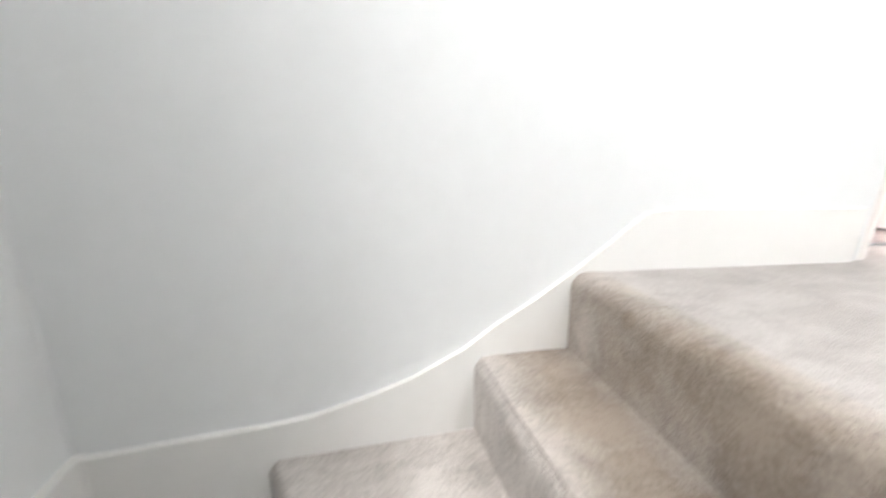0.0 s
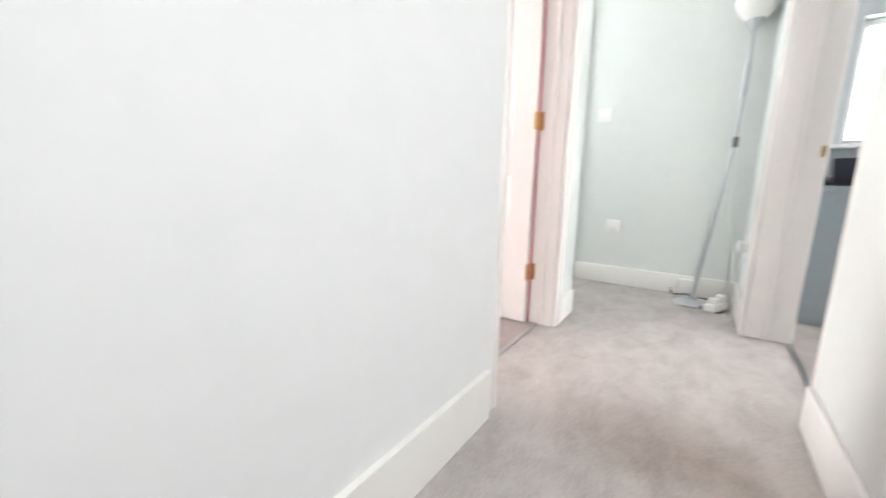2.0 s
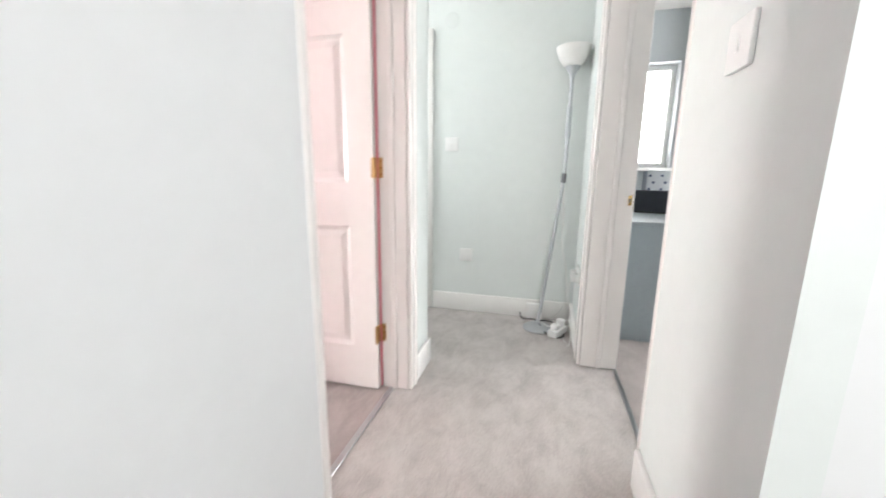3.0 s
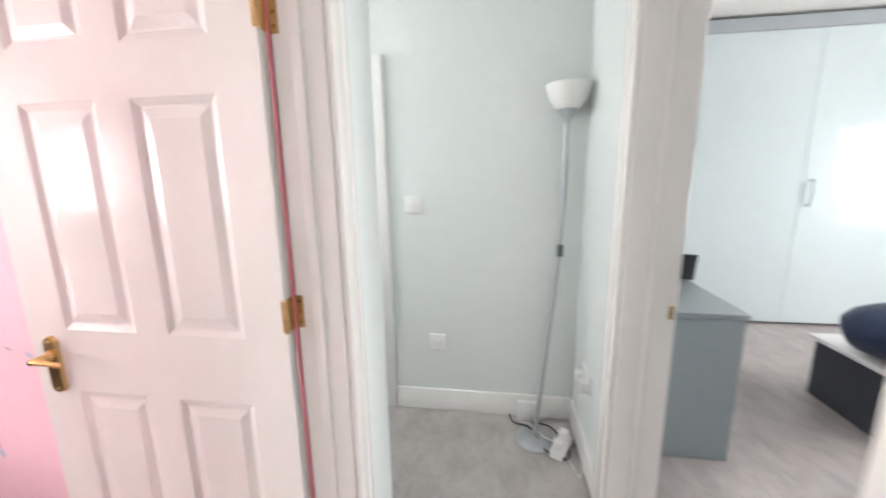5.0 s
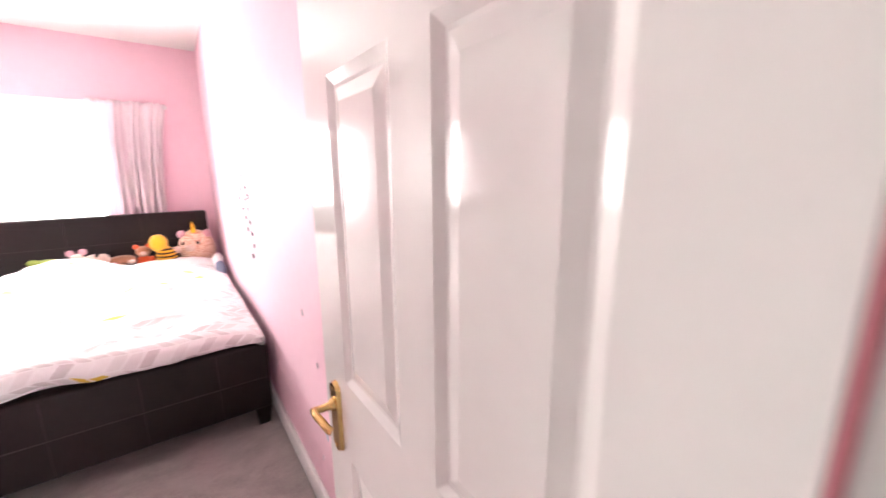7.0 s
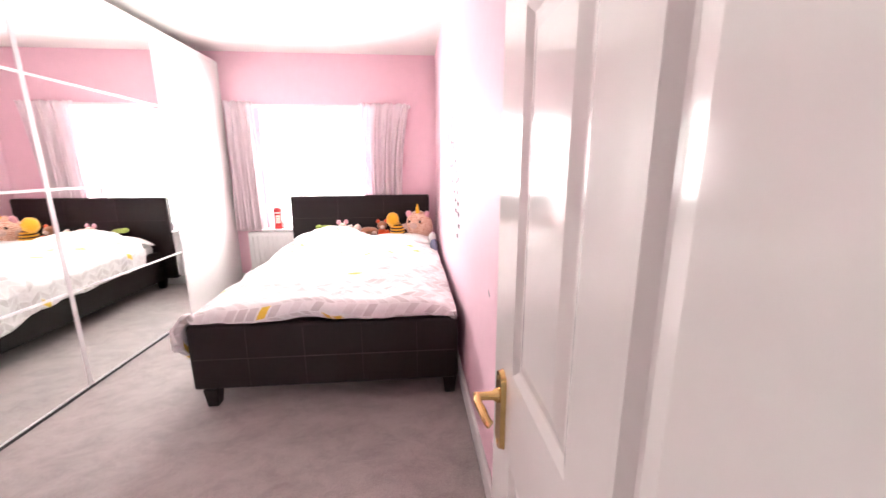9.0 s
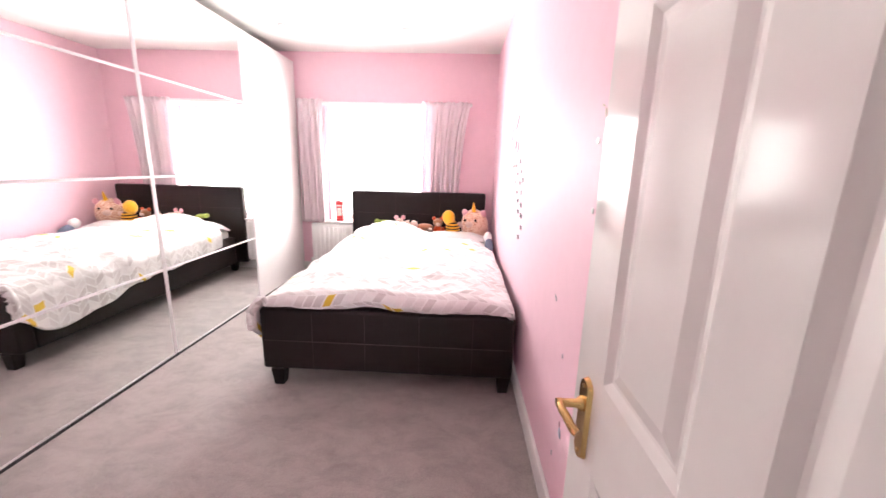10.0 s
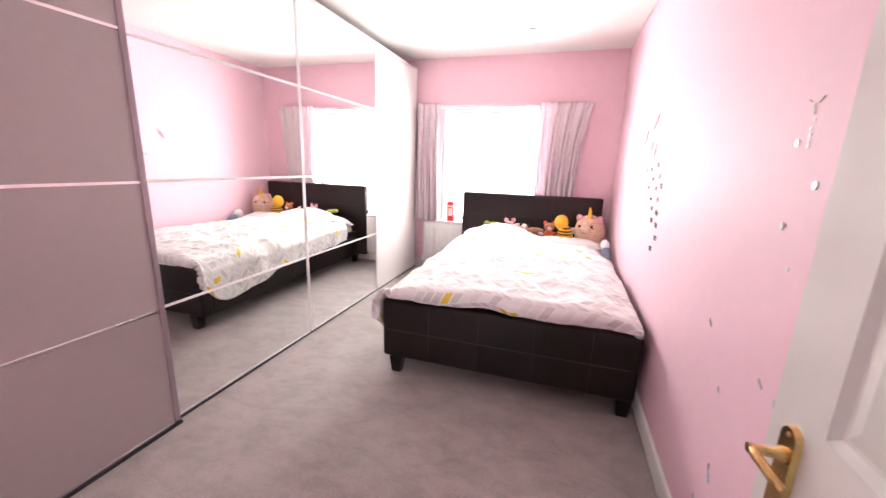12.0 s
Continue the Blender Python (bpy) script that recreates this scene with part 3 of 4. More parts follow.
doorway("door_frame_1", -0.325, -0.244, -0.443, DOOR_Y0, DOOR_Y1, DOOR_TOP, 1, "white gloss bedroom door frame with moulded casing")
doorway("door_frame_2", 0.43, 0.528, 0.602, OFF_Y0, OFF_Y1, DOOR_TOP, -1, "white gloss office door frame with moulded casing", True)
solid("trim_wall_end", boxes((-0.327, -0.246, 0.1435, 0.1645, 0, 2.02), bevel=0.006, segments=2), GLOSS, "white gloss casing on the end of the stair wall", "door casing")
solid("trim_closet_casing", boxes((-0.60, -0.525, 1.948, 1.97, 0, 1.845), (-1.41, -0.60, 1.948, 1.97, 1.77, 1.845), bevel=0.006, segments=2), TRIM, "white casing of the far doorway", "door casing")
solid("threshold_bar", boxes((-0.412, -0.388, DOOR_Y0, DOOR_Y1, 0.0, 0.006), bevel=0.002), STEEL, "thin metal carpet bar across the bedroom doorway", "threshold")
solid("threshold_bar", boxes((0.582, 0.602, OFF_Y0, OFF_Y1, 0.0, 0.006), bevel=0.002), STEEL, "thin metal carpet bar across the office doorway", "threshold")


def frustum(bm, x0, x1, z0, z1, y_low, y_high, slope):
    """A raised field with sloping margins on a face that looks along y."""
    a = [bm.verts.new((x, y_low, z)) for x, z in ((x0, z0), (x1, z0), (x1, z1), (x0, z1))]
    b = [bm.verts.new((x, y_high, z)) for x, z in ((x0 + slope, z0 + slope), (x1 - slope, z0 + slope), (x1 - slope, z1 - slope), (x0 + slope, z1 - slope))]
    bm.faces.new(b)
    for i in range(4):
        bm.faces.new((a[i], a[(i + 1) % 4], b[(i + 1) % 4], b[i]))


def lever_handle(door, x, z, y, out):
    """A lever on a long plate with rounded ends; the lever points to the hinges."""
    bm = bmesh.new()
    ring = []
    for k in range(24):
        a = 2 * math.pi * k / 24
        ring.append((x + 0.019 * math.cos(a), z + (0.058 if math.sin(a) > 0 else -0.058) + 0.019 * math.sin(a)))
    f = [bm.verts.new((px, y + out * 0.009, pz)) for px, pz in ring]
    g = [bm.verts.new((x + (px - x) * 1.14, y, z + (pz - z) * 1.04)) for px, pz in ring]
    bm.faces.new(f)
    for i in range(24):
        bm.faces.new((f[i], f[(i + 1) % 24], g[(i + 1) % 24], g[i]))
    bm.faces.new(g[::-1])
    plate = part("door_handle", bm, BRASS, door, "polished brass lever handle on a long plate")
    bm = bmesh.new()
    lathe(bm, [(0.013, 0), (0.013, 0.006), (0.008, 0.012), (0.0075, 0.042), (0.008, 0.047)], pose(x, y + out * 0.008, z + 0.03, -90 * out, 0, 0) if out > 0 else pose(x, y + out * 0.008, z + 0.03, 90, 0, 0), 16)
    tube(bm, [(x - 0.004, y + out * 0.047, z + 0.03), (x + 0.018, y + out * 0.050, z + 0.030), (x + 0.038, y + out * 0.046, z + 0.027), (x + 0.058, y + out * 0.042, z + 0.022), (x + 0.065, y + out * 0.037, z + 0.019)], 0.0075, 10)
    part("lever", bm, BRASS, plate)
    for dz in (0.066, -0.066):
        bm = bmesh.new()
        lathe(bm, [(0.004, 0), (0.004, 0.0015), (0.002, 0.002)], pose(x, y + out * 0.009, z + dz, 90 if out < 0 else -90, 0, 0), 10)
        part("screw", bm, HINGE_BRASS, plate)


def panel_door():
    """Six-panel door that stands open, hinged at the far jamb."""
    door = thing("door_1", "white gloss six-panel door standing open against the pink wall", "door", kind="structure")
    x0, x1, y0, y1, top = -1.186, -0.449, 0.866, 0.902, 1.93
    xs = [(-1.066, -0.856), (-0.766, -0.557)]
    zs = [(0.20, 0.728), (0.902, 1.452), (1.566, 1.79)]
    bm = boxes((x0, x1, y0 + 0.0066, y1 - 0.0066, 0.008, top))
    for a, b in ((x0, xs[0][0]), (xs[0][1], xs[1][0]), (xs[1][1], x1)):
        box(bm, a, b, y0, y1, 0.008, top)
    for a, b in ((0.008, zs[0][0]), (zs[0][1], zs[1][0]), (zs[1][1], zs[2][0]), (zs[2][1], top)):
        for p, q in xs:
            box(bm, p, q, y0 + 0.0001, y1 - 0.0001, a, b)
    leaf = part("leaf", bm, GLOSS, door)
    for p, q in xs:
        for a, b in zs:
            bm = bmesh.new()
            for face, deep in ((y0, 1), (y1, -1)):
                # sloping moulding round the recess, then the raised field
                rim = 0.016
                o = [bm.verts.new((x, face + deep * 0.0004, z)) for x, z in ((p, a), (q, a), (q, b), (p, b))]
                i = [bm.verts.new((x, face + deep * 0.0065, z)) for x, z in ((p + rim, a + rim), (q - rim, a + rim), (q - rim, b - rim), (p + rim, b - rim))]
                for k in range(4):
                    bm.faces.new((o[k], o[(k + 1) % 4], i[(k + 1) % 4], i[k]))
                frustum(bm, p + rim + 0.006, q - rim - 0.006, a + rim + 0.006, b - rim - 0.006, face + deep * 0.0065, face + deep * 0.0010, 0.023)
            part("panel", bm, GLOSS, leaf, smooth=False)
    lever_handle(door, -1.12, 0.802, y0, -1)
    lever_handle(door, -1.12, 0.802, y1, 1)
    for z in (0.262, 0.962, 1.612):
        hinge = part("hinge", boxes((-0.4472, -0.4464, 0.868, 0.902, z - 0.040, z + 0.040)), HINGE_BRASS, door, "dull brass butt hinge")
        part("hinge_leaf", boxes((-0.443, -0.424, 0.9035, 0.9065, z - 0.040, z + 0.040), (-0.456, -0.448, 0.8645, 0.8665, z - 0.038, z + 0.038)), HINGE_BRASS, hinge)
        bm = bmesh.new()
        for k in range(5):
            lathe(bm, [(0.0055, 0.0005), (0.0055, 0.0154)], pose(-0.4455, 0.864, z - 0.040 + k * 0.0160), 12)
        part("knuckle", bm, HINGE_BRASS, hinge)
        for dz in (-0.026, 0, 0.026):
            bm = bmesh.new()
            lathe(bm, [(0.004, 0), (0.0036, 0.0012)], pose(-0.432, 0.9036, z + dz, 90, 0, 0), 10)
            part("screw", bm, BRASS, hinge)
    return door


panel_door()
# strip laid in the hinge gap, coloured like the pink glow through it
solid("hinge_gap_strip", boxes((-0.4486, -0.4434, 0.899, 0.9060, 0.01, 1.935)), CRIMSON, "deep pink strip filling the hinge gap, coloured for the pink light in it", "door trim")


# ---- windows ----
def window(name, label, x, y0, y1, z0, z1, along="y", sill=0.0, mullion=True):
    """A white frame with two sashes and glass; along: the wall's direction."""
    w = thing(name, label, "window", kind="structure")

    def b(bm, u0, u1, d0, d1, a, c):
        if along == "y":
            box(bm, x + d0, x + d1, u0, u1, a, c, 0.004)
        else:
            box(bm, u0, u1, x + d0, x + d1, a, c, 0.004)
        return bm

    e = 0.05
    part("window_frame", b(b(b(b(bmesh.new(), y0, y0 + e, 0, 0.06, z0, z1), y1 - e, y1, 0, 0.06, z0, z1), y0 + e, y1 - e, 0, 0.06, z0, z0 + e), y0 + e, y1 - e, 0, 0.06, z1 - e, z1), UPVC, w)
    mid = (y0 + y1) / 2
    spans = [(y0 + e, mid - 0.02), (mid + 0.02, y1 - e)] if mullion else [(y0 + e, y1 - e)]
    if mullion:
        part("mullion", b(bmesh.new(), mid - 0.02, mid + 0.02, 0, 0.055, z0 + e, z1 - e), UPVC, w)
    for a, c in spans:
        pane = part("pane", b(bmesh.new(), a - 0.004, c + 0.004, 0.024, 0.032, z0 + e - 0.004, z1 - e + 0.004), GLASS, w, smooth=False)
        pane.visible_shadow = False
    return w


window("window_1", "white plastic bedroom window, bright with daylight", -4.90, WIN_Y0, WIN_Y1, WIN_Z0, WIN_Z1, mullion=False)
solid("window_sill", boxes((-4.84, -4.575, WIN_Y0 - 0.05, WIN_Y1 + 0.05, 0.582, 0.604), bevel=0.006, segments=2), TRIM, "white painted bedroom window sill", "window sill")
window("window_2", "white plastic office window, bright with daylight", 4.12, 1.40, 2.60, 0.60, 1.80)
window("window_3", "small white rear window of the office", 3.72, 1.06, 1.36, 1.03, 1.99, along="x", mullion=False)
solid("window_sill", boxes((0.86, 1.43, 3.52, 3.70, 1.0, 1.03), bevel=0.006), TRIM, "white sill of the small office window", "window sill")
# unseen window, added round the recess fill lamp
window("added_window_5", "small unseen white window added for the recess fill light", -1.59, 1.3, 1.9, 1.1, 2.1, mullion=False)
# unseen window, added round the stair fill lamp
window("added_window_6", "unseen white plastic window added for the stair fill light", -1.86, SV[0], SV[1], SV[2], SV[3], along="x")
window("window_4", "white plastic window at the head of the stairs", 1.64, SW[0], SW[1], SW[2], SW[3], mullion=False)


# ---- bedroom: bed ----
def soft_box(x0, x1, y0, y1, z0, z1, radius):
    return boxes((x0, x1, y0, y1, z0, z1), bevel=radius, segments=4)


def bed():
    b = thing("double_bed", "double bed framed in dark brown stitched leather", "bed")
    y0, y1 = -0.452, 0.945
    x0, x1 = -4.52, -2.378
    foot = part("footboard", soft_box(-2.47, x1, y0, y1, 0.098, 0.458, 0.018), LEATHER, b)
    part("side_rail", soft_box(x0, -2.47, y0, y0 + 0.06, 0.098, 0.40, 0.014), LEATHER, b)
    part("side_rail", soft_box(x0, -2.47, y1 - 0.06, y1, 0.098, 0.40, 0.014), LEATHER, b)
    head = part("headboard", soft_box(-4.64, -4.55, -0.555, 0.90, 0.10, 0.955, 0.02), LEATHER, b)
    part("slat_base", boxes((x0, -2.47, y0 + 0.06, y1 - 0.06, 0.26, 0.29)), CHARCOAL, b)
    # seams of the leather panels
    bm = bmesh.new()
    tube(bm, [(x1 + 0.0006, y0 + 0.02, 0.272), (x1 + 0.0006, y1 - 0.02, 0.272)], 0.0022, 6)
    for y in (-0.16, 0.13, 0.43, 0.72):
        tube(bm, [(x1 + 0.0002, y, 0.115), (x1 + 0.0002, y, 0.44)], 0.0012, 6)
    part("seam", bm, THREAD, foot)
    bm = bmesh.new()
    for y in (-0.07, 0.41):
        tube(bm, [(-4.5494, y, 0.4), (-4.5494, y, 0.935)], 0.0014, 6)
    tube(bm, [(-4.5494, -0.53, 0.72), (-4.5494, 0.88, 0.72)], 0.0014, 6)
    part("seam", bm, THREAD, head)
    for lx, ly in ((-2.404, -0.365), (-2.422, 0.90), (-4.55, -0.40), (-4.55, 0.88)):
        bm = bmesh.new()
        r = bmesh.ops.create_cube(bm, size=1.0)
        for v in r["verts"]:
            s = 0.038 if v.co.z > 0 else 0.027
            v.co = Vector((lx + math.copysign(s, v.co.x), ly + math.copysign(s, v.co.y), 0.105 if v.co.z > 0 else 0))
        bmesh.ops.bevel(bm, geom=list(bm.edges), offset=0.004, segments=1, affect="EDGES")
        part("leg", bm, LEATHER, b)
    return b


bed()
solid("mattress", soft_box(-4.53, -2.50, -0.39, 0.885, 0.29, 0.47, 0.04), MATTRESS, "white mattress in the leather bed frame", "mattress", kind="")


def pillow(m, label):
    bm = bmesh.new()
    bmesh.ops.create_grid(bm, x_segments=24, y_segments=24, size=1.0)
    top = list(bm.verts)
    for v in top:
        u, w = v.co.x, v.co.y
        h = max(0.0, (1 - abs(u) ** 3.2) * (1 - abs(w) ** 3.2)) ** 0.6
        v.co = Vector((u * 0.23 * (1 - 0.06 * w * w), w * 0.34 * (1 - 0.05 * u * u), 0.085 * h + 0.012 * noise.noise(Vector((u * 3, w * 3, 1)))))
    copy = bmesh.ops.duplicate(bm, geom=bm.faces[:])
    for v in (g for g in copy["geom"] if isinstance(g, bmesh.types.BMVert)):
        v.co.z = -v.co.z * 0.5
    bmesh.ops.remove_doubles(bm, verts=bm.verts, dist=0.002)
    ob = solid("pillow", bm, PILLOW, label, "pillow", kind="", group="pillows on the bed")
    ob.matrix_world = m
    return ob


pillow(pose(-4.30, -0.10, 0.53, 0, -14, 4), "white cotton pillow at the head of the bed")
pillow(pose(-4.30, 0.58, 0.50, 0, -8, -3), "white cotton pillow under the plush toys")


def duvet_height(x, y):
    """How high the cover lies over the mattress and the pillow."""
    t = (x + 2.42) / -2.0                       # 0 at the foot, 1 near the head
    h = 0.555
    h += 0.035 * math.exp(-((y - 0.0) / 0.45) ** 2) * min(1, t * 2.5)
    h += 0.085 * math.exp(-((x + 4.05) / 0.38) ** 2 - ((y + 0.08) / 0.40) ** 2)
    h += 0.01 * math.exp(-((x + 4.10) / 0.30) ** 2 - ((y - 0.6) / 0.3) ** 2)
    p = Vector((x * 2.6, y * 3.2, 0.3))
    h += 0.022 * noise.noise(p) + 0.014 * noise.noise(p * 2.3 + Vector((0, 4, 1)))
    ridge = noise.noise(Vector((x * 5.5 + 2.5 * y, y * 2.4 - x, 2.0)))
    h += 0.010 * (1 - abs(ridge)) ** 4
    ridge = noise.noise(Vector((x * 3.0 - 4.2 * y, y * 5.0 + x * 2.2, 7.0)))
    h += 0.009 * (1 - abs(ridge)) ** 5
    h -= 0.035 * min(1.0, max(0.0, (y - 0.18) / 0.3)) * min(1.0, max(0.0, (t - 0.5) * 3))
    h -= 0.05 * max(0.0, (y - 0.70) / 0.22) ** 2
    h -= 0.055 * min(1.4, max(0.0, (-0.10 - y) / 0.32)) ** 2
    return h


def duvet():
    bm = bmesh.new()
    uv = bm.loops.layers.uv.new("cloth")
    nu, nv = 150, 110
    rows = []
    for i in range(nu + 1):
        s = i / nu
        row = []
        for j in range(nv + 1):
            w = j / nv
            x = -2.425 - 1.875 * max(0.0, s - 0.055)
            # across: from the hanging hem on the open side, up and over to the wall
            drop = 0.30 - 0.14 * s + 0.03 * math.sin(s * 9.0) - 0.17 * math.exp(-(s / 0.08) ** 2)
            across = w * (1.40 + drop) - drop
            y = -0.465 + across
            over = 0.05
            if across < over:
                a = max(0.0, (over - across))
                yy = -0.465 + over - min(a, 0.09) * 0.74
                z = duvet_height(x, -0.40) - 0.012 - max(0, a - 0.03) - 0.2 * min(a, 0.03)
                yy -= 0.008 * math.sin(x * 17 + 2.5 * noise.noise(Vector((x * 3, 0, 0)))) * min(1, a * 5) + 0.006
                z = max(z, 0.13)
                pos = Vector((x, yy, z))
            else:
                pos = Vector((x, min(y, 0.945), duvet_height(x, y)))
            # the head end is turned back on a ragged line
            pos.x -= 0.05 * math.sin(w * 7 + 0.5) * s ** 3 + 0.10 * s ** 4 * (0.5 - abs(w - 0.45))
            # the foot end rolls over and under on the frame
            if s < 0.055:
                a = (1 - s / 0.055) * 2.5
                r = 0.058 + 0.008 * math.sin(w * 21 + 1.5 * math.sin(w * 5)) + 0.013 * noise.noise(Vector((w * 15, 1, 0)))
                pos.x += r * math.sin(a)
                if across >= over:
                    pos.z = max(pos.z - r * (1 - math.cos(a)), 0.472)
            row.append((bm.verts.new(pos), ((0.055 * 1.9 - 0.15 * (1 - s / 0.055)) if s < 0.055 else s * 1.9, w * 1.7)))
        rows.append(row)
    for p, q in zip(rows, rows[1:]):
        for j in range(nv):
            quad = (p[j], p[j + 1], q[j + 1], q[j])
            f = bm.faces.new([v for v, _ in quad])
            for loop, (_, c) in zip(f.loops, quad):
                loop[uv].uv = c
    edge = [v.co.copy() for v, _ in rows[0][::5]]
    d = thing("duvet", "white rumpled duvet printed with grey and yellow leaves", "duvet")
    ob = part("cover", bm, DUVET, d)
    hem = bmesh.new()
    tube(hem, edge, 0.004, 6)
    part("hem", hem, PILLOW, d, "narrow white hem")
    mod = ob.modifiers.new("thickness", "SOLIDIFY")
    mod.thickness, mod.offset = 0.022, -1
    return ob


duvet()


# ---- bedroom: plush toys on the pillow ----
def plush(name, label, m, pieces):
    """A stuffed toy from (part, material, centre, size, turn) rows."""
    t = thing(name, label, "plush toy", m, group="plush toys on the bed")
    for row in pieces:
        nm, mat, centre, size = row[:4]
        part(nm, blob(bmesh.new(), centre, size, row[4] if len(row) > 4 else (0, 0, 0), 0.05), mat, t)
    return t


striped = plush("plush_cat", "round pink and orange striped plush cat with a golden horn", pose(-4.35, 0.785, 0.648, 0, 10, -14), [
    ("body", PLUSH_STRIPE, (0, 0, 0), (0.125, 0.142, 0.165)),
    ("ear", PLUSH_PINK, (0.02, -0.095, 0.135), (0.022, 0.032, 0.038)),
    ("ear", PLUSH_PINK, (0.02, 0.095, 0.135), (0.022, 0.032, 0.038)),
    ("muzzle", PLUSH_BEIGE, (0.115, -0.03, 0.04), (0.025, 0.04, 0.03)),
    ("eye", PLUSH_BLACK, (0.108, -0.075, 0.082), (0.010, 0.012, 0.014)),
    ("eye", PLUSH_BLACK, (0.112, 0.035, 0.085), (0.010, 0.012, 0.014)),
    ("paw", PLUSH_PINK, (0.10, -0.08, -0.11), (0.03, 0.035, 0.03)),
    ("paw", PLUSH_PINK, (0.10, 0.07, -0.115), (0.03, 0.035, 0.03))])
bm = bmesh.new()
lathe(bm, [(0.022, 0), (0.016, 0.04), (0.008, 0.08), (0.001, 0.10)], pose(0.03, 0.0, 0.155, 0, 6, 0), 14)
part("horn", bm, PLUSH_YELLOW, striped, "golden horn")
plush("plush_bee", "yellow and black striped plush bee with a round head", pose(-4.31, 0.55, 0.632, 0, 4, -12), [
    ("body", PLUSH_BEE, (0, 0.01, -0.03), (0.07, 0.075, 0.10), (8, 0, 0)),
    ("head", PLUSH_YELLOW, (0.01, -0.03, 0.095), (0.06, 0.065, 0.075)),
    ("wing", PLUSH_BEIGE, (-0.02, 0.085, 0.02), (0.015, 0.04, 0.03)),
    ("foot", PLUSH_ORANGE, (0.06, -0.03, -0.105), (0.035, 0.03, 0.022)),
    ("foot", PLUSH_ORANGE, (0.06, 0.05, -0.11), (0.035, 0.03, 0.022))])
plush("plush_fox", "small orange and red plush toy with round ears", pose(-4.36, 0.405, 0.612, 0, 0, 5), [
    ("body", PLUSH_ORANGE, (0, 0, -0.035), (0.045, 0.05, 0.06)),
    ("head", PLUSH_BROWN, (0.01, 0, 0.05), (0.045, 0.05, 0.045)),
    ("muzzle", PLUSH_BEIGE, (0.05, 0.0, 0.04), (0.02, 0.025, 0.018)),
    ("ear", PLUSH_ORANGE, (0, -0.04, 0.09), (0.015, 0.02, 0.022)),
    ("ear", PLUSH_ORANGE, (0, 0.04, 0.09), (0.015, 0.02, 0.022)),
    ("arm", PLUSH_ORANGE, (0.03, 0.055, -0.03), (0.02, 0.02, 0.04))])
plush("plush_scarf", "flat orange-red plush toy lying on the duvet", pose(-4.20, 0.44, 0.565, 0, 8, 10), [
    ("body", PLUSH_ORANGE, (0, 0, 0), (0.05, 0.085, 0.02)),
    ("foot", PLUSH_YELLOW, (0.03, 0.08, 0.0), (0.03, 0.035, 0.02))])
plush("plush_dog", "small brown and beige plush dog lying down", pose(-4.31, 0.24, 0.62, 0, 0, 14), [
    ("body", PLUSH_BROWN, (0, 0.03, -0.005), (0.05, 0.095, 0.038)),
    ("head", PLUSH_BEIGE, (0.03, -0.085, 0.03), (0.04, 0.042, 0.04)),
    ("ear", PLUSH_BLACK, (0.03, -0.115, 0.06), (0.012, 0.016, 0.024)),
    ("ear", PLUSH_BLACK, (0.02, -0.05, 0.064), (0.012, 0.016, 0.024)),
    ("paw", PLUSH_PINK, (0.06, -0.03, -0.02), (0.03, 0.02, 0.016)),
    ("paw", PLUSH_BEIGE, (0.055, 0.08, -0.02), (0.03, 0.025, 0.018))])
plush("plush_mouse", "pale beige plush mouse with round ears", pose(-4.34, 0.06, 0.642, 0, 0, 8), [
    ("body", PLUSH_BEIGE, (0, 0.05, 0.0), (0.045, 0.08, 0.035)),
    ("head", PLUSH_BEIGE, (0.03, -0.05, 0.025), (0.035, 0.04, 0.034)),
    ("ear", PLUSH_PINK, (0.01, -0.085, 0.065), (0.008, 0.024, 0.024)),
    ("ear", PLUSH_PINK, (0.01, -0.015, 0.066), (0.008, 0.024, 0.024))])
plush("plush_snake", "small olive green plush toy by the pillow", pose(-4.42, -0.17, 0.640, 0, 0, 6), [
    ("body", GREEN, (0, 0, 0), (0.04, 0.075, 0.024)), ("head", GREEN, (0.02, -0.07, 0.01), (0.03, 0.034, 0.024))])
plush("plush_seal", "white and grey-blue plush toy between bed and wall", pose(-4.06, 0.905, 0.55, 0, 10, 0), [
    ("head", PILLOW, (0, 0, 0.03), (0.055, 0.04, 0.05)), ("body", PLUSH_BLUE, (0.10, 0.01, -0.02), (0.10, 0.04, 0.05), (0, 18, 0))])


# ---- bedroom: fitted wardrobe with sliding doors ----
WY = -1.165


def wardrobe(x0, label):
    """A two-metre frame: sides, top, plinth and back."""
    w = thing("sliding_wardrobe", label, "wardrobe", group="run of fitted wardrobes")
    x1 = x0 + 2.02
    part("side_panel", boxes((x0, x0 + 0.018, -1.83, WY - 0.08, 0, 2.25)), PANEL, w)
    part("side_panel", boxes((x1 - 0.018, x1, -1.83, WY - 0.08, 0, 2.25)), PANEL, w)
    part("top_panel", boxes((x0, x1, -1.83, WY - 0.002, 2.25, 2.262)), PANEL, w)
    part("plinth", boxes((x0 + 0.018, x1 - 0.018, -1.80, WY - 0.08, 0, 0.06)), PANEL, w)
    part("back_panel", boxes((x0 + 0.018, x1 - 0.018, -1.83, -1.822, 0.06, 2.25)), PANEL, w)
    part("bottom_track", boxes((x0, x1, WY - 0.07, WY + 0.006, 0.0, 0.012)), BLACK_PLASTIC, w, "dark floor track")
    part("top_track", boxes((x0, x1, WY - 0.08, WY - 0.002, 2.235, 2.25)), ALU, w)
    return w


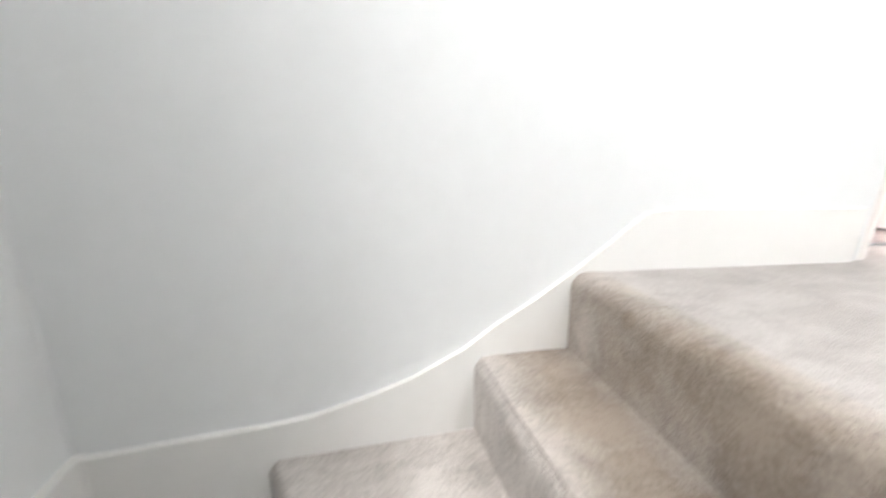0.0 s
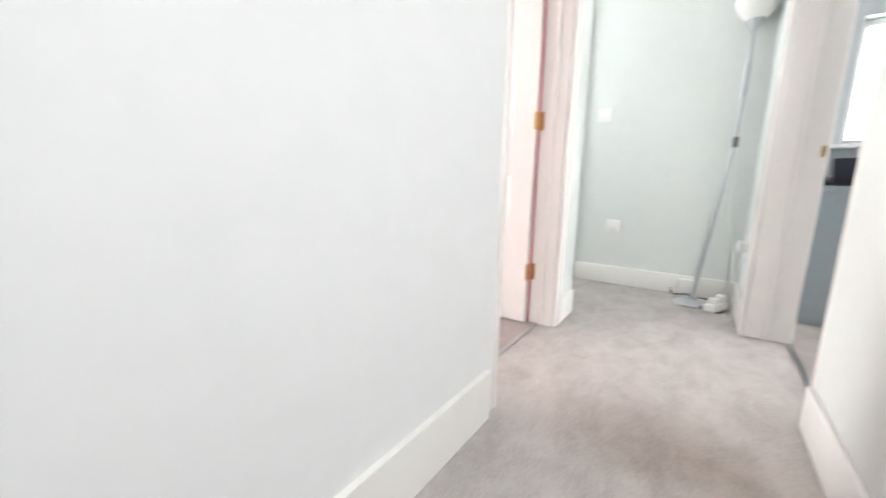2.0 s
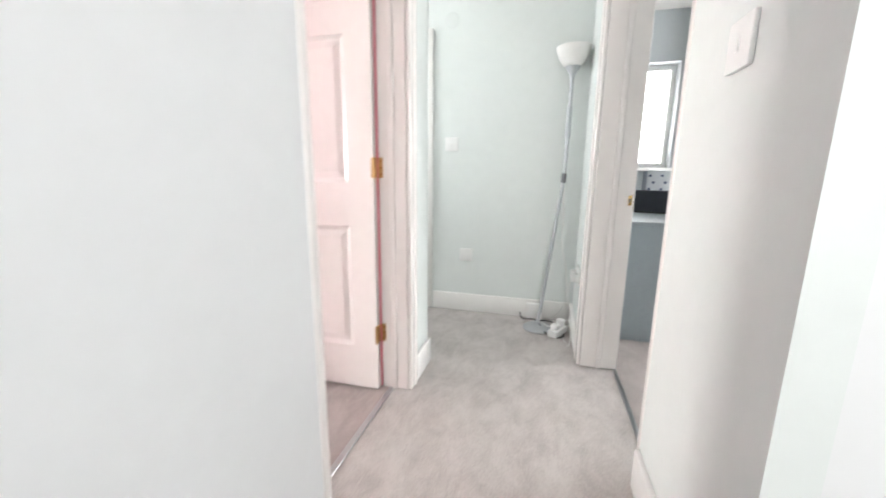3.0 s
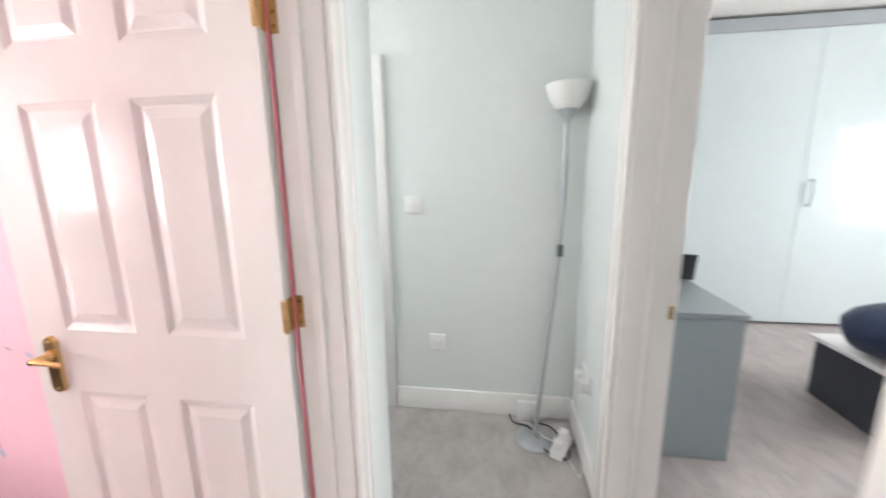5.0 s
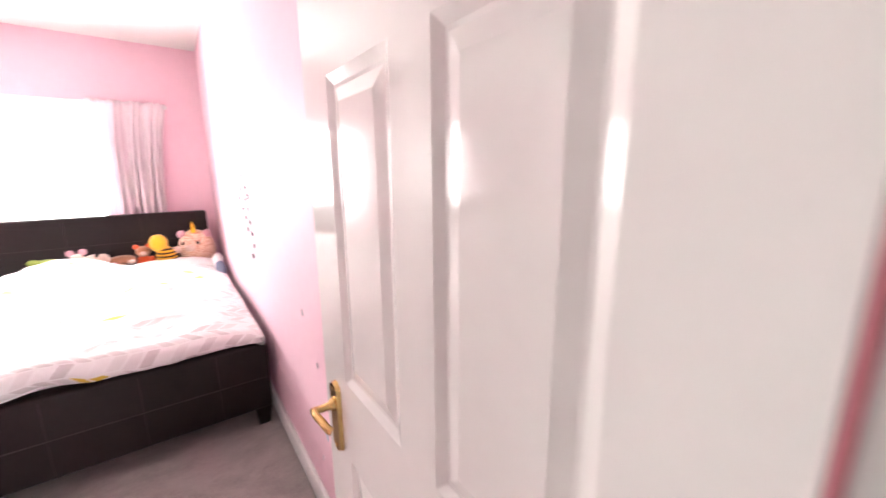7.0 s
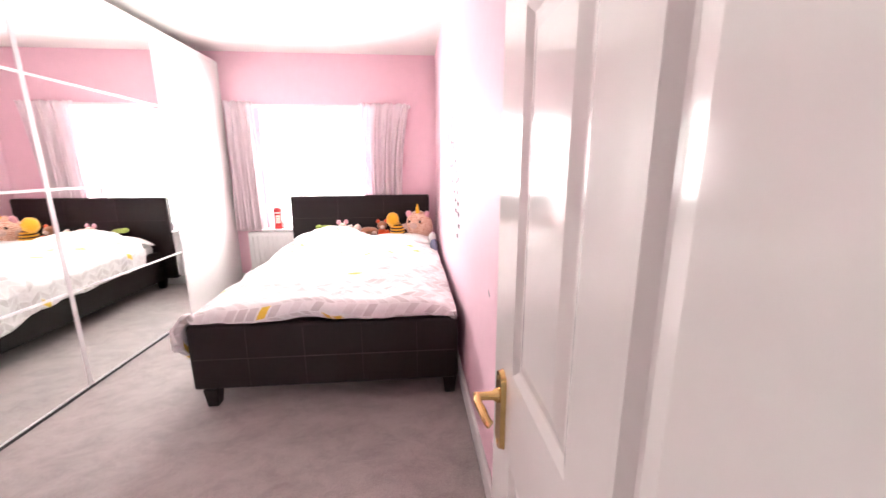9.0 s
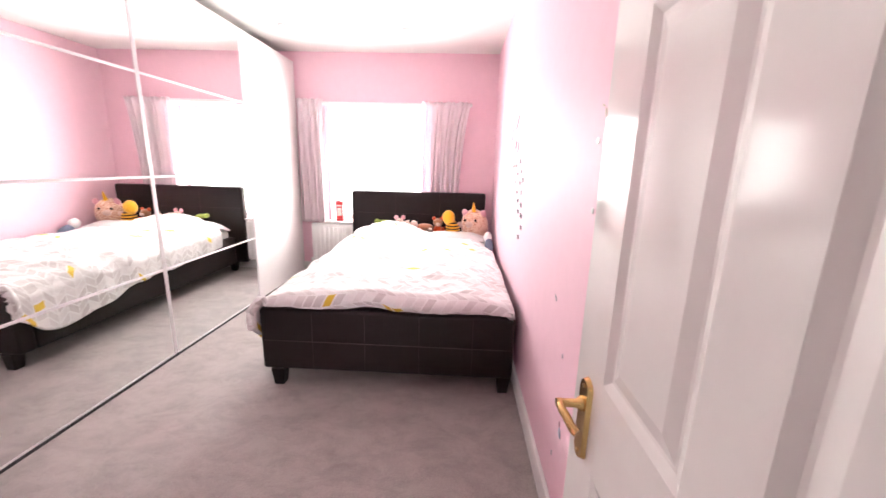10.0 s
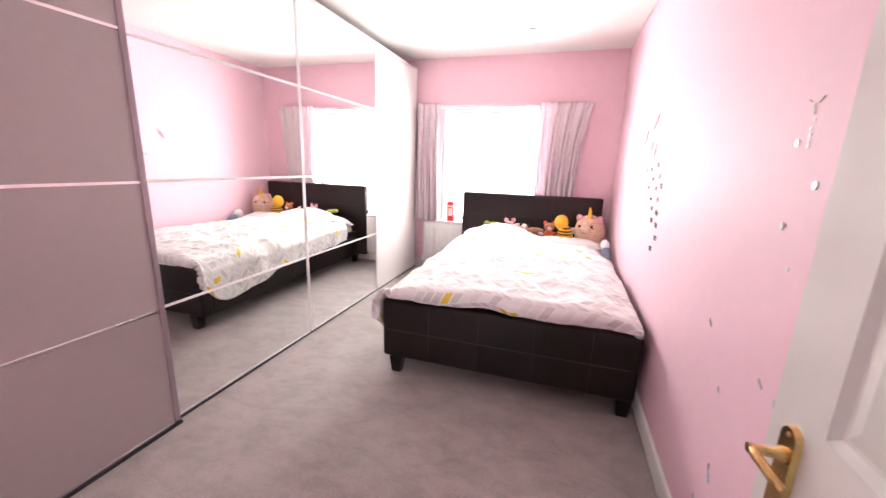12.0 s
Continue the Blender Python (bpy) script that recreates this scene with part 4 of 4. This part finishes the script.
def sliding_door(w, x0, x1, y, face, bar, edge, label, bars=(0.575, 1.134, 1.70), rim=0.012):
    """Infill panels in a thin frame, divided by flat bars."""
    d = part("sliding_door", boxes((x0, x0 + rim, y - 0.03, y, 0.014, 2.234), (x1 - rim, x1, y - 0.03, y, 0.014, 2.234), bevel=0.002), edge, w, label)
    levels = [0.014, *bars, 2.234]
    for a, b in zip(levels, levels[1:]):
        part("infill", boxes((x0 + rim, x1 - rim, y - 0.02, y - 0.004, a + 0.005, b - 0.005)), face, d, smooth=False)
    for z in levels:
        part("bar", boxes((x0 + rim, x1 - rim, y - 0.026, y - 0.001, z - 0.007, z + 0.007), bevel=0.002), edge if z in (levels[0], levels[-1]) else bar, d)
    return d


wa = wardrobe(-4.665, "white fitted wardrobe with one plain and one mirrored sliding door")
sliding_door(wa, -4.66, -3.672, WY + 0.002, PANEL, PANEL, PANEL, "plain white sliding door", (), 0.006)
sliding_door(wa, -3.672, -2.640, WY, MIRROR, ALU, ALU, "mirrored sliding door with thin white bars")
wb = wardrobe(-2.64, "fitted wardrobe with one mirrored and one mauve-grey sliding door")
sliding_door(wb, -2.638, -1.60, WY, MIRROR, ALU, ALU, "mirrored sliding door with thin white bars")
sliding_door(wb, -1.612, -0.62, WY + 0.031, GREY_PANEL, SATIN_BAR, MAUVE_EDGE, "mauve-grey sliding door with thin pale bars", rim=0.026)
part("bottom_track", boxes((-1.612, -0.62, WY + 0.0065, WY + 0.042, 0.0, 0.012)), BLACK_PLASTIC, wb, "dark floor track")


# ---- bedroom: curtains, radiator, ornament ----
def curtain(y0, y1, z0, z1, spread, label):
    """Pleated cloth: gathered tight at the heading tape, in loose folds below."""
    bm = bmesh.new()
    n, rows = 150, 26
    grid = []
    for r in range(rows + 1):
        k = r / rows
        z = z1 - (z1 - z0) * k
        line = []
        for i in range(n + 1):
            s = i / n
            ph = s * 2 * math.pi * 8 + 1.2 * noise.noise(Vector((s * 5, y0, 0)))
            depth = 0.010 + 0.024 * min(1, k * 3)
            pinch = math.exp(-((k - 0.085) / 0.035) ** 2) * 0.5
            y = y0 + (y1 - y0) * s + (spread * (1 - k) ** 3) * (s if spread > 0 else (1 - s))
            y += 0.010 * math.sin(ph * 0.5 + 3 * k)
            x = -4.635 + depth * (1 - pinch) * math.sin(ph + 0.5 * k * math.sin(7 * s))
            line.append(bm.verts.new((x, y, z + 0.006 * math.sin(ph) * (1 if r == 0 else 0))))
        grid.append(line)
    for p, q in zip(grid, grid[1:]):
        for i in range(n):
            bm.faces.new((p[i], p[i + 1], q[i + 1], q[i]))
    ob = solid("curtain", bm, CURTAIN, label, "curtain", kind="", group="pair of curtains")
    mod = ob.modifiers.new("thickness", "SOLIDIFY")
    mod.thickness = 0.003
    return ob


curtain(-1.14, -0.86, 0.585, 1.895, -0.0, "short pink floral curtain gathered beside the wardrobe")
curtain(0.195, 0.60, 0.585, 1.885, 0.11, "short pink floral curtain gathered over the headboard")
solid("curtain_rail", boxes((-4.675, -4.655, -1.15, 0.72, 1.845, 1.875), bevel=0.003), UPVC, "white curtain rail above the bedroom window", "curtain rail", kind="")


def radiator():
    r = thing("radiator", "white panel radiator below the bedroom window", "radiator")
    bm = boxes((-4.63, -4.585, -1.03, 0.30, 0.13, 0.565), bevel=0.008, segments=2)
    body = part("panel", bm, RADIATOR, r)
    for k in range(26):
        y = -0.99 + k * 0.05
        part("rib", boxes((-4.586, -4.578, y - 0.014, y + 0.014, 0.16, 0.535), bevel=0.004), RADIATOR, body)
    part("grille", boxes((-4.655, -4.585, -1.03, 0.30, 0.566, 0.574), bevel=0.002), RADIATOR, r)
    bm = bmesh.new()
    tube(bm, [(-4.61, -1.045, 0.0), (-4.61, -1.045, 0.15), (-4.61, -1.02, 0.16)], 0.0075, 10)
    part("pipe", bm, STEEL, r)
    bm = bmesh.new()
    lathe(bm, [(0.012, 0), (0.017, 0.01), (0.017, 0.05), (0.012, 0.06)], pose(-4.61, -1.045, 0.11), 14)
    part("valve", bm, UPVC, r)
    return r


radiator()


def phone_box():
    m = thing("phone_box_ornament", "small red telephone-box ornament on the window sill", "ornament", pose(-4.655, -0.715, 0.604))
    part("base", boxes((-0.042, 0.042, -0.042, 0.042, 0, 0.025), bevel=0.003), RED, m)
    part("body", boxes((-0.036, 0.036, -0.036, 0.036, 0.025, 0.19), bevel=0.003), RED, m)
    part("roof", boxes((-0.042, 0.042, -0.042, 0.042, 0.19, 0.208), (-0.032, 0.032, -0.032, 0.032, 0.208, 0.222), bevel=0.004), RED, m)
    part("window_panel", boxes((0.036, 0.038, -0.024, 0.024, 0.06, 0.145)), CREAM, m)
    for z in (0.082, 0.102, 0.122):
        part("bar", boxes((0.038, 0.0395, -0.024, 0.024, z - 0.0015, z + 0.0015)), RED, m)
    part("sign", boxes((0.036, 0.038, -0.026, 0.026, 0.163, 0.178)), CREAM, m)
    return m


phone_box()


# ---- bedroom: ceiling spots and wall stickers ----
def ceiling_spot(x, y):
    s = thing("ceiling_spot", "small round recessed ceiling spot, switched off", "ceiling light", pose(x, y, HIGH), group="recessed ceiling spots")
    bm = bmesh.new()
    lathe(bm, [(0.030, -0.001), (0.042, -0.005), (0.045, -0.001), (0.045, 0.0)], steps=24)
    part("bezel", bm, STEEL, s)
    bm = bmesh.new()
    lathe(bm, [(0.001, -0.0035), (0.028, -0.0035), (0.028, -0.002), (0.001, -0.002)], steps=20)
    part("lens", bm, SHADE, s)
    return s


first = ceiling_spot(-3.95, -0.93)
copy_thing(first, pose(-4.02, 0.12, HIGH))
copy_thing(first, pose(-1.85, -0.30, HIGH))


def sticker(x, z, size, mat, label, kind, tilt=0.0, wide=1.0, lift=0.0):
    """A thin cut-out on the pink wall: butterfly, gem or leaf."""
    bm = bmesh.new()
    outlines = {
        "butterfly": [[(0, -0.3), (0.5, -0.55), (0.62, -0.15), (0.15, 0.0), (0.6, 0.2), (0.55, 0.6), (0.0, 0.12), (-0.55, 0.6), (-0.6, 0.2), (-0.15, 0), (-0.62, -0.15), (-0.5, -0.55)]],
        "leaf": [[(0, -1.0), (0.22, -0.4), (0.25, 0.2), (0.1, 0.7), (0.16, 1.1), (-0.05, 0.7), (-0.25, 0.2), (-0.2, -0.4)]],
        "gem": [[(0.5 * math.cos(k * 0.7854 + 0.39), 0.5 * math.sin(k * 0.7854 + 0.39)) for k in range(8)]]}
    turn = Matrix.Rotation(radians(tilt), 2)
    for ring in outlines[kind]:
        pts = [turn @ Vector(p) * size for p in ring]
        a = [bm.verts.new((x + p.x * wide, 0.985, z + p.y)) for p in pts]
        b = [bm.verts.new((x + p.x * wide * 0.96, 0.9825 - lift * min(1.0, abs(p.x) / (0.5 * size)), z + p.y * 0.96)) for p in pts]
        bm.faces.new(b)
        for i in range(len(a)):
            bm.faces.new((a[i], a[(i + 1) % len(a)], b[(i + 1) % len(a)], b[i]))
    return solid("wall_sticker", bm, mat, label, "wall sticker", kind="", group="stickers on the pink wall", smooth=False)


rng = random.Random(5)
# the column of birds and butterflies beside the bed
for x, z, size, tilt, wide in ((-3.06, 1.524, 0.042, -30, 2.2), (-3.29, 1.448, 0.050, -20, 1.6), (-3.08, 1.383, 0.030, -25, 1.7), (-2.975, 1.365, 0.034, -15, 1.8)):
    sticker(x, z, size, STICKER_PINK, "dusky pink bird sticker on the pink wall", "leaf", tilt, wide, 0.004)
for x, z, size in ((-2.844, 1.278, 0.022), (-3.119, 1.249, 0.020), (-2.991, 1.254, 0.018), (-2.775, 1.218, 0.018), (-2.92, 1.201, 0.016), (-3.005, 1.15, 0.016),
                   (-2.813, 1.152, 0.020), (-2.711, 1.171, 0.024), (-2.744, 1.096, 0.022)):
    sticker(x, z, size, STICKER_GREY, "small grey butterfly sticker on the pink wall", "butterfly", rng.uniform(-30, 30), 1.5, 0.005)
for x, z, size in ((-2.901, 1.09, 0.015), (-2.843, 1.042, 0.022), (-2.72, 1.028, 0.027), (-2.809, 0.979, 0.024), (-2.692, 0.967, 0.026), (-2.666, 0.903, 0.024), (-2.735, 0.834, 0.024)):
    sticker(x, z, size * 0.85, STICKER_BLACK, "small black butterfly sticker on the pink wall", "butterfly", rng.uniform(-30, 30), 1.5, 0.005)
# the flower stem and gems near the door
for x, z, size, tilt in ((-1.54, 1.402, 0.007, 60), (-1.503, 1.400, 0.009, -50), (-1.52, 1.383, 0.012, 15)):
    sticker(x, z, size, STICKER_GREEN, "green leaf sticker on the pink wall", "leaf", tilt, 1.3)
for x, z in ((-1.512, 1.361), (-1.517, 1.344), (-1.514, 1.331), (-1.513, 1.318), (-1.514, 1.307)):
    sticker(x, z, 0.009, STICKER_WHITE, "white glitter bead sticker on the pink wall", "gem")
for x, z, size in ((-1.555, 1.316, 0.018), (-1.456, 1.228, 0.020), (-1.538, 1.133, 0.018), (-1.48, 1.045, 0.012)):
    sticker(x, z, size, STICKER_WHITE, "white glitter flower sticker on the pink wall", "gem", 20)
for x, z, size, mat, word, tilt in ((-1.399, 0.749, 0.017, STICKER_BLUE, "pale blue", 30), (-1.614, 0.381, 0.018, STICKER_BLUE, "pale blue", 15), (-1.475, 0.766, 0.010, STICKER_GREY, "grey", 40),
                                    (-1.664, 0.634, 0.010, STICKER_GREY, "grey", 10), (-1.624, 0.408, 0.012, STICKER_PINK, "dusky pink", 0), (-1.678, 0.25, 0.012, STICKER_GREY, "grey", 0),
                                    (-1.805, 0.786, 0.012, STICKER_GREY, "grey", 30)):
    sticker(x, z, size, mat, "small " + word + " petal sticker low on the pink wall", "leaf", tilt, 1.9)


# ---- landing: lamp, sockets, cables ----
def floor_lamp():
    lamp = thing("floor_lamp", "silver-grey uplighter floor lamp with a frosted white bowl", "floor lamp", pose(0.217, 1.774, 0))
    bm = bmesh.new()
    lathe(bm, [(0.086, 0), (0.090, 0.006), (0.086, 0.014), (0.066, 0.024), (0.040, 0.031), (0.018, 0.036), (0.014, 0.05)], steps=40)
    part("base", bm, LAMP_GREY, lamp)
    bm = bmesh.new()
    tube(bm, [(0, 0, 0.03), (0.052, 0.052, 0.48), (0.098, 0.105, 0.93), (0.105, 0.118, 1.25), (0.107, 0.124, 1.50)], 0.0105, 12)
    part("pole", bm, LAMP_GREY, lamp)
    for a, b, c in (((0.0985, 0.106, 0.90), (0.0995, 0.107, 0.955), DARK_METAL), ((0.104, 0.117, 1.16), (0.106, 0.121, 1.34), LAMP_GREY)):
        bm = bmesh.new()
        tube(bm, [a, b], 0.0155, 12)
        part("switch" if c is DARK_METAL else "sleeve", bm, c, lamp)
    head = pose(0.107, 0.124, 1.49)
    bm = bmesh.new()
    lathe(bm, [(0.012, 0), (0.015, 0.02), (0.041, 0.058), (0.043, 0.066)], head)
    part("cup", bm, LAMP_GREY, lamp)
    bm = bmesh.new()
    lathe(bm, [(0.040, 0.062), (0.058, 0.076), (0.076, 0.102), (0.089, 0.135), (0.097, 0.166), (0.0945, 0.166), (0.085, 0.135), (0.071, 0.106), (0.053, 0.082), (0.036, 0.070)], head, 40)
    part("shade", bm, SHADE, lamp, "frosted white bowl shade")
    bm = bmesh.new()
    tube(bm, [(0.10, 0.105, 0.90), (0.115, 0.12, 0.70), (0.118, 0.125, 0.52), (0.15, 0.13, 0.38), (0.165, 0.13, 0.22), (0.15, 0.15, 0.10), (0.08, 0.17, 0.012), (0.0, 0.15, 0.006)], 0.0035, 8)
    part("flex", bm, CABLE, lamp)
    return lamp


floor_lamp()


def face_plate(name, label, category, m, wide, high, holes=()):
    p = thing(name, label, category, m)
    body = part("plate", boxes((-wide / 2, wide / 2, -0.010, 0, -high / 2, high / 2), bevel=0.003, segments=2), UPVC, p)
    for x, z, w, h, mat in holes:
        part("rocker", boxes((x - w / 2, x + w / 2, -0.013, -0.009, z - h / 2, z + h / 2), bevel=0.001), mat, body)
    return p


face_plate("light_switch", "white double light switch on the end wall", "light switch", pose(-0.398, 1.97, 1.138), 0.088, 0.088, ((-0.012, 0, 0.012, 0.026, UPVC), (0.012, 0, 0.012, 0.026, UPVC)))
face_plate("wall_socket", "white blank socket plate low on the end wall", "wall socket", pose(-0.286, 1.97, 0.402), 0.086, 0.086, ((0, 0, 0.02, 0.02, UPVC),))
so = face_plate("wall_socket", "white double socket with plugs on the landing wall", "wall socket", pose(0.43, 1.70, 0.385, 0, 0, -90), 0.146, 0.086, ((-0.04, 0.028, 0.012, 0.016, UPVC), (0.04, 0.028, 0.012, 0.016, UPVC)))


def plug(m, mat, label):
    p = thing("plug", label, "plug", m, group="plugs in the landing socket")
    part("body", boxes((-0.024, 0.024, -0.045, -0.010, -0.024, 0.024), bevel=0.007, segments=2), mat, p)
    return p


plug(pose(0.43, 1.74, 0.375, 0, 0, -90), UPVC, "white mains plug in the double socket")
plug(pose(0.43, 1.66, 0.375, 0, 0, -90), UPVC, "white mains plug in the double socket")
bm = bmesh.new()
lathe(bm, [(0.045, 0), (0.045, 0.0015), (0.042, 0.0025)], pose(-0.405, 1.97, 1.885, 90, 0, 0), 28)
solid("cover_plate", bm, WALL, "round painted-over cover plate high on the end wall", "cover plate", kind="")


def cable(name, pts, mat, label, radius=0.0032):
    bm = bmesh.new()
    tube(bm, pts, radius, 8)
    return solid(name, bm, mat, label, "cable", kind="", group="cables by the floor lamp")


cable("power_cable", [(0.385, 1.66, 0.365), (0.37, 1.64, 0.30), (0.385, 1.60, 0.20), (0.395, 1.57, 0.10), (0.39, 1.56, 0.004), (0.36, 1.66, 0.004), (0.33, 1.72, 0.004)], CABLE, "white cable hanging from the socket to the floor")
cable("black_cable", [(0.10, 1.90, 0.05), (0.12, 1.87, 0.02), (0.20, 1.80, 0.045), (0.26, 1.70, 0.012), (0.33, 1.655, 0.005), (0.37, 1.69, 0.005), (0.355, 1.78, 0.005), (0.30, 1.86, 0.02), (0.22, 1.90, 0.005)], BLACK_CABLE, "black cable looped over the lamp base", 0.004)
cable("white_cable", [(0.16, 1.90, 0.004), (0.20, 1.83, 0.045), (0.26, 1.76, 0.035), (0.32, 1.735, 0.03)], CABLE, "white cable across the lamp base", 0.003)
ex = thing("extension_block", "white extension block lying on the landing carpet", "extension block", pose(0.335, 1.72, 0, 0, 0, 62))
part("body", boxes((-0.075, 0.075, -0.03, 0.03, 0, 0.042), bevel=0.008, segments=2), UPVC, ex)
part("plug", boxes((-0.055, -0.015, -0.022, 0.022, 0.042, 0.075), bevel=0.007, segments=2), UPVC, ex)
part("plug", boxes((0.015, 0.055, -0.022, 0.022, 0.042, 0.085), bevel=0.007, segments=2), UPVC, ex)
wr = thing("router", "small white box leaning behind the lamp base", "box", pose(0.19, 1.925, 0))
part("body", boxes((-0.05, 0.05, -0.015, 0.015, 0, 0.11), bevel=0.006, segments=2), UPVC, wr)


# ---- office seen through its doorway ----
def desk():
    d = thing("office_desk", "blue-grey board desk with a solid end panel", "desk")
    part("end_panel", boxes((0.66, 1.055, 1.745, 1.77, 0, 0.672), bevel=0.002), DESK, d)
    part("end_panel", boxes((0.66, 1.055, 3.26, 3.285, 0, 0.672), bevel=0.002), DESK, d)
    part("desktop", boxes((0.65, 1.062, 1.735, 3.295, 0.672, 0.697), bevel=0.003), DESK, d)
    part("back_panel", boxes((0.66, 0.68, 1.77, 3.26, 0.25, 0.672)), DESK, d)
    return d


desk()
lap = thing("laptop", "open dark laptop on the office desk", "laptop", pose(0.95, 2.30, 0.697, 0, 0, 160))
part("keyboard", boxes((-0.14, 0.14, -0.17, 0.0, 0, 0.014), bevel=0.004), BLACK_PLASTIC, lap)
lid = boxes((-0.14, 0.14, -0.004, 0.004, 0, 0.165), bevel=0.003)
bmesh.ops.transform(lid, matrix=pose(0, 0.004, 0.012, -28, 0, 0), verts=lid.verts)
part("screen", lid, CHARCOAL, lap)
bm = boxes((1.12, 1.40, 3.3, 3.5, 0.0, 0.80), bevel=0.01)
solid("drawer_unit", bm, PANEL, "white drawer unit under the small office window", "drawer unit", kind="")
sprig = thing("storage_box", "grey storage box with dark sprigs on the drawer unit", "box", pose(1.24, 3.40, 0.80))
body = part("body", boxes((-0.13, 0.13, -0.07, 0.07, 0, 0.20), bevel=0.008), OFFICE_FRAME, sprig)
for k in range(9):
    cx, cz = -0.10 + 0.10 * (k % 3) + 0.03 * (k // 3 % 2), 0.035 + 0.06 * (k // 3)
    part("printed_sprig", blob(bmesh.new(), (cx, -0.07, cz), (0.013, 0.002, 0.011), rough=0.2), NAVY, body)
pile = thing("folded_cloth", "crumpled pink cloth lying on the office desk", "cloth", pose(0.985, 3.05, 0.697))
part("fold", blob(bmesh.new(), (0.02, 0, 0.05), (0.07, 0.10, 0.05), rough=0.25), PLUSH_PINK, pile)
part("fold", blob(bmesh.new(), (-0.05, 0.05, 0.035), (0.06, 0.09, 0.035), rough=0.25), BLACK_PLASTIC, pile, "black cloth underneath")


def office_wardrobe():
    w = thing("office_wardrobe", "wall of pale grey gloss wardrobe doors in a grey frame", "wardrobe")
    y = 3.5
    part("frame", boxes((1.44, 3.98, y - 0.01, 3.6, 2.305, 2.40), (1.44, 1.475, y - 0.01, 3.6, 0, 2.305), (3.95, 3.98, y - 0.01, 3.6, 0, 2.305)), OFFICE_FRAME, w)
    part("carcass", boxes((1.475, 3.95, y + 0.03, 3.6, 0, 2.305)), OFFICE_FRAME, w)
    for i in range(3):
        x0 = 1.48 + (0, 0.90, 1.80)[i]
        d = part("door", boxes((x0 + 0.0015, x0 + (0.8985, 0.8985, 0.67)[i], y - 0.02, y, 0.02, 2.30), bevel=0.002), OFFICE_GLOSS, w)
        hx = x0 + 0.06
        bm = bmesh.new()
        tube(bm, [(hx, y - 0.02, 1.0), (hx, y - 0.05, 1.01), (hx, y - 0.055, 1.10), (hx, y - 0.05, 1.19), (hx, y - 0.02, 1.20)], 0.007, 8)
        part("handle", bm, STEEL, d, "chrome bow handle")
    return w


office_wardrobe()
bench = thing("storage_bench", "charcoal storage bench with a white top", "bench")
part("body", boxes((1.83, 2.75, 1.95, 2.40, 0, 0.33), bevel=0.004), CHARCOAL, bench)
part("top", boxes((1.81, 2.77, 1.93, 2.43, 0.33, 0.355), bevel=0.004), PANEL, bench)
bag = thing("navy_bag", "stuffed navy cloth bag with a green tag on the bench", "bag", pose(2.02, 2.12, 0.355))
part("body", blob(bmesh.new(), (0, 0, 0.14), (0.27, 0.20, 0.15), rough=0.12), NAVY, bag)
part("tag", blob(bmesh.new(), (0.02, -0.185, 0.08), (0.05, 0.012, 0.04)), GREEN, bag)

face_plate("light_switch", "white single light switch beside the office doorway", "light switch", pose(0.53, 0.325, 1.168, 0, 0, -90), 0.088, 0.088, ((0, 0, 0.012, 0.026, UPVC),))


# ---- small room beyond the far doorway ----
def shelf_unit():
    u = thing("shelf_unit", "white open shelf unit holding folded towels and a dark box", "shelf unit", pose(-0.80, 2.56, 0))
    part("side", boxes((-0.30, -0.282, -0.16, 0.16, 0, 1.75), bevel=0.002), PANEL, u)
    part("side", boxes((0.232, 0.25, -0.16, 0.16, 0, 1.75), bevel=0.002), PANEL, u)
    part("back", boxes((-0.282, 0.232, 0.145, 0.155, 0.02, 1.74)), PANEL, u)
    for z in (0.05, 0.45, 0.85, 1.22, 1.70):
        part("shelf", boxes((-0.282, 0.232, -0.155, 0.145, z - 0.009, z + 0.009), bevel=0.002), PANEL, u)
    return u


shelf_unit()
for z, count, mat, word in ((0.859, 3, CREAM, "cream"), (1.229, 4, PLUSH_BEIGE, "peach"), (0.059, 2, CREAM, "cream")):
    for k in range(count):
        bm = boxes((-1.06, -0.60, 2.43, 2.68, z + k * 0.072 + 0.002, z + k * 0.072 + 0.070), bevel=0.022, segments=3)
        solid("folded_towel", bm, mat, word + " folded towel in a stack on the shelf unit", "towel", kind="", group="towels on the shelves")
solid("storage_basket", boxes((-1.05, -0.62, 2.425, 2.68, 0.46, 0.72), bevel=0.012, segments=2), CHARCOAL, "dark fabric storage basket on the shelf unit", "basket", kind="")
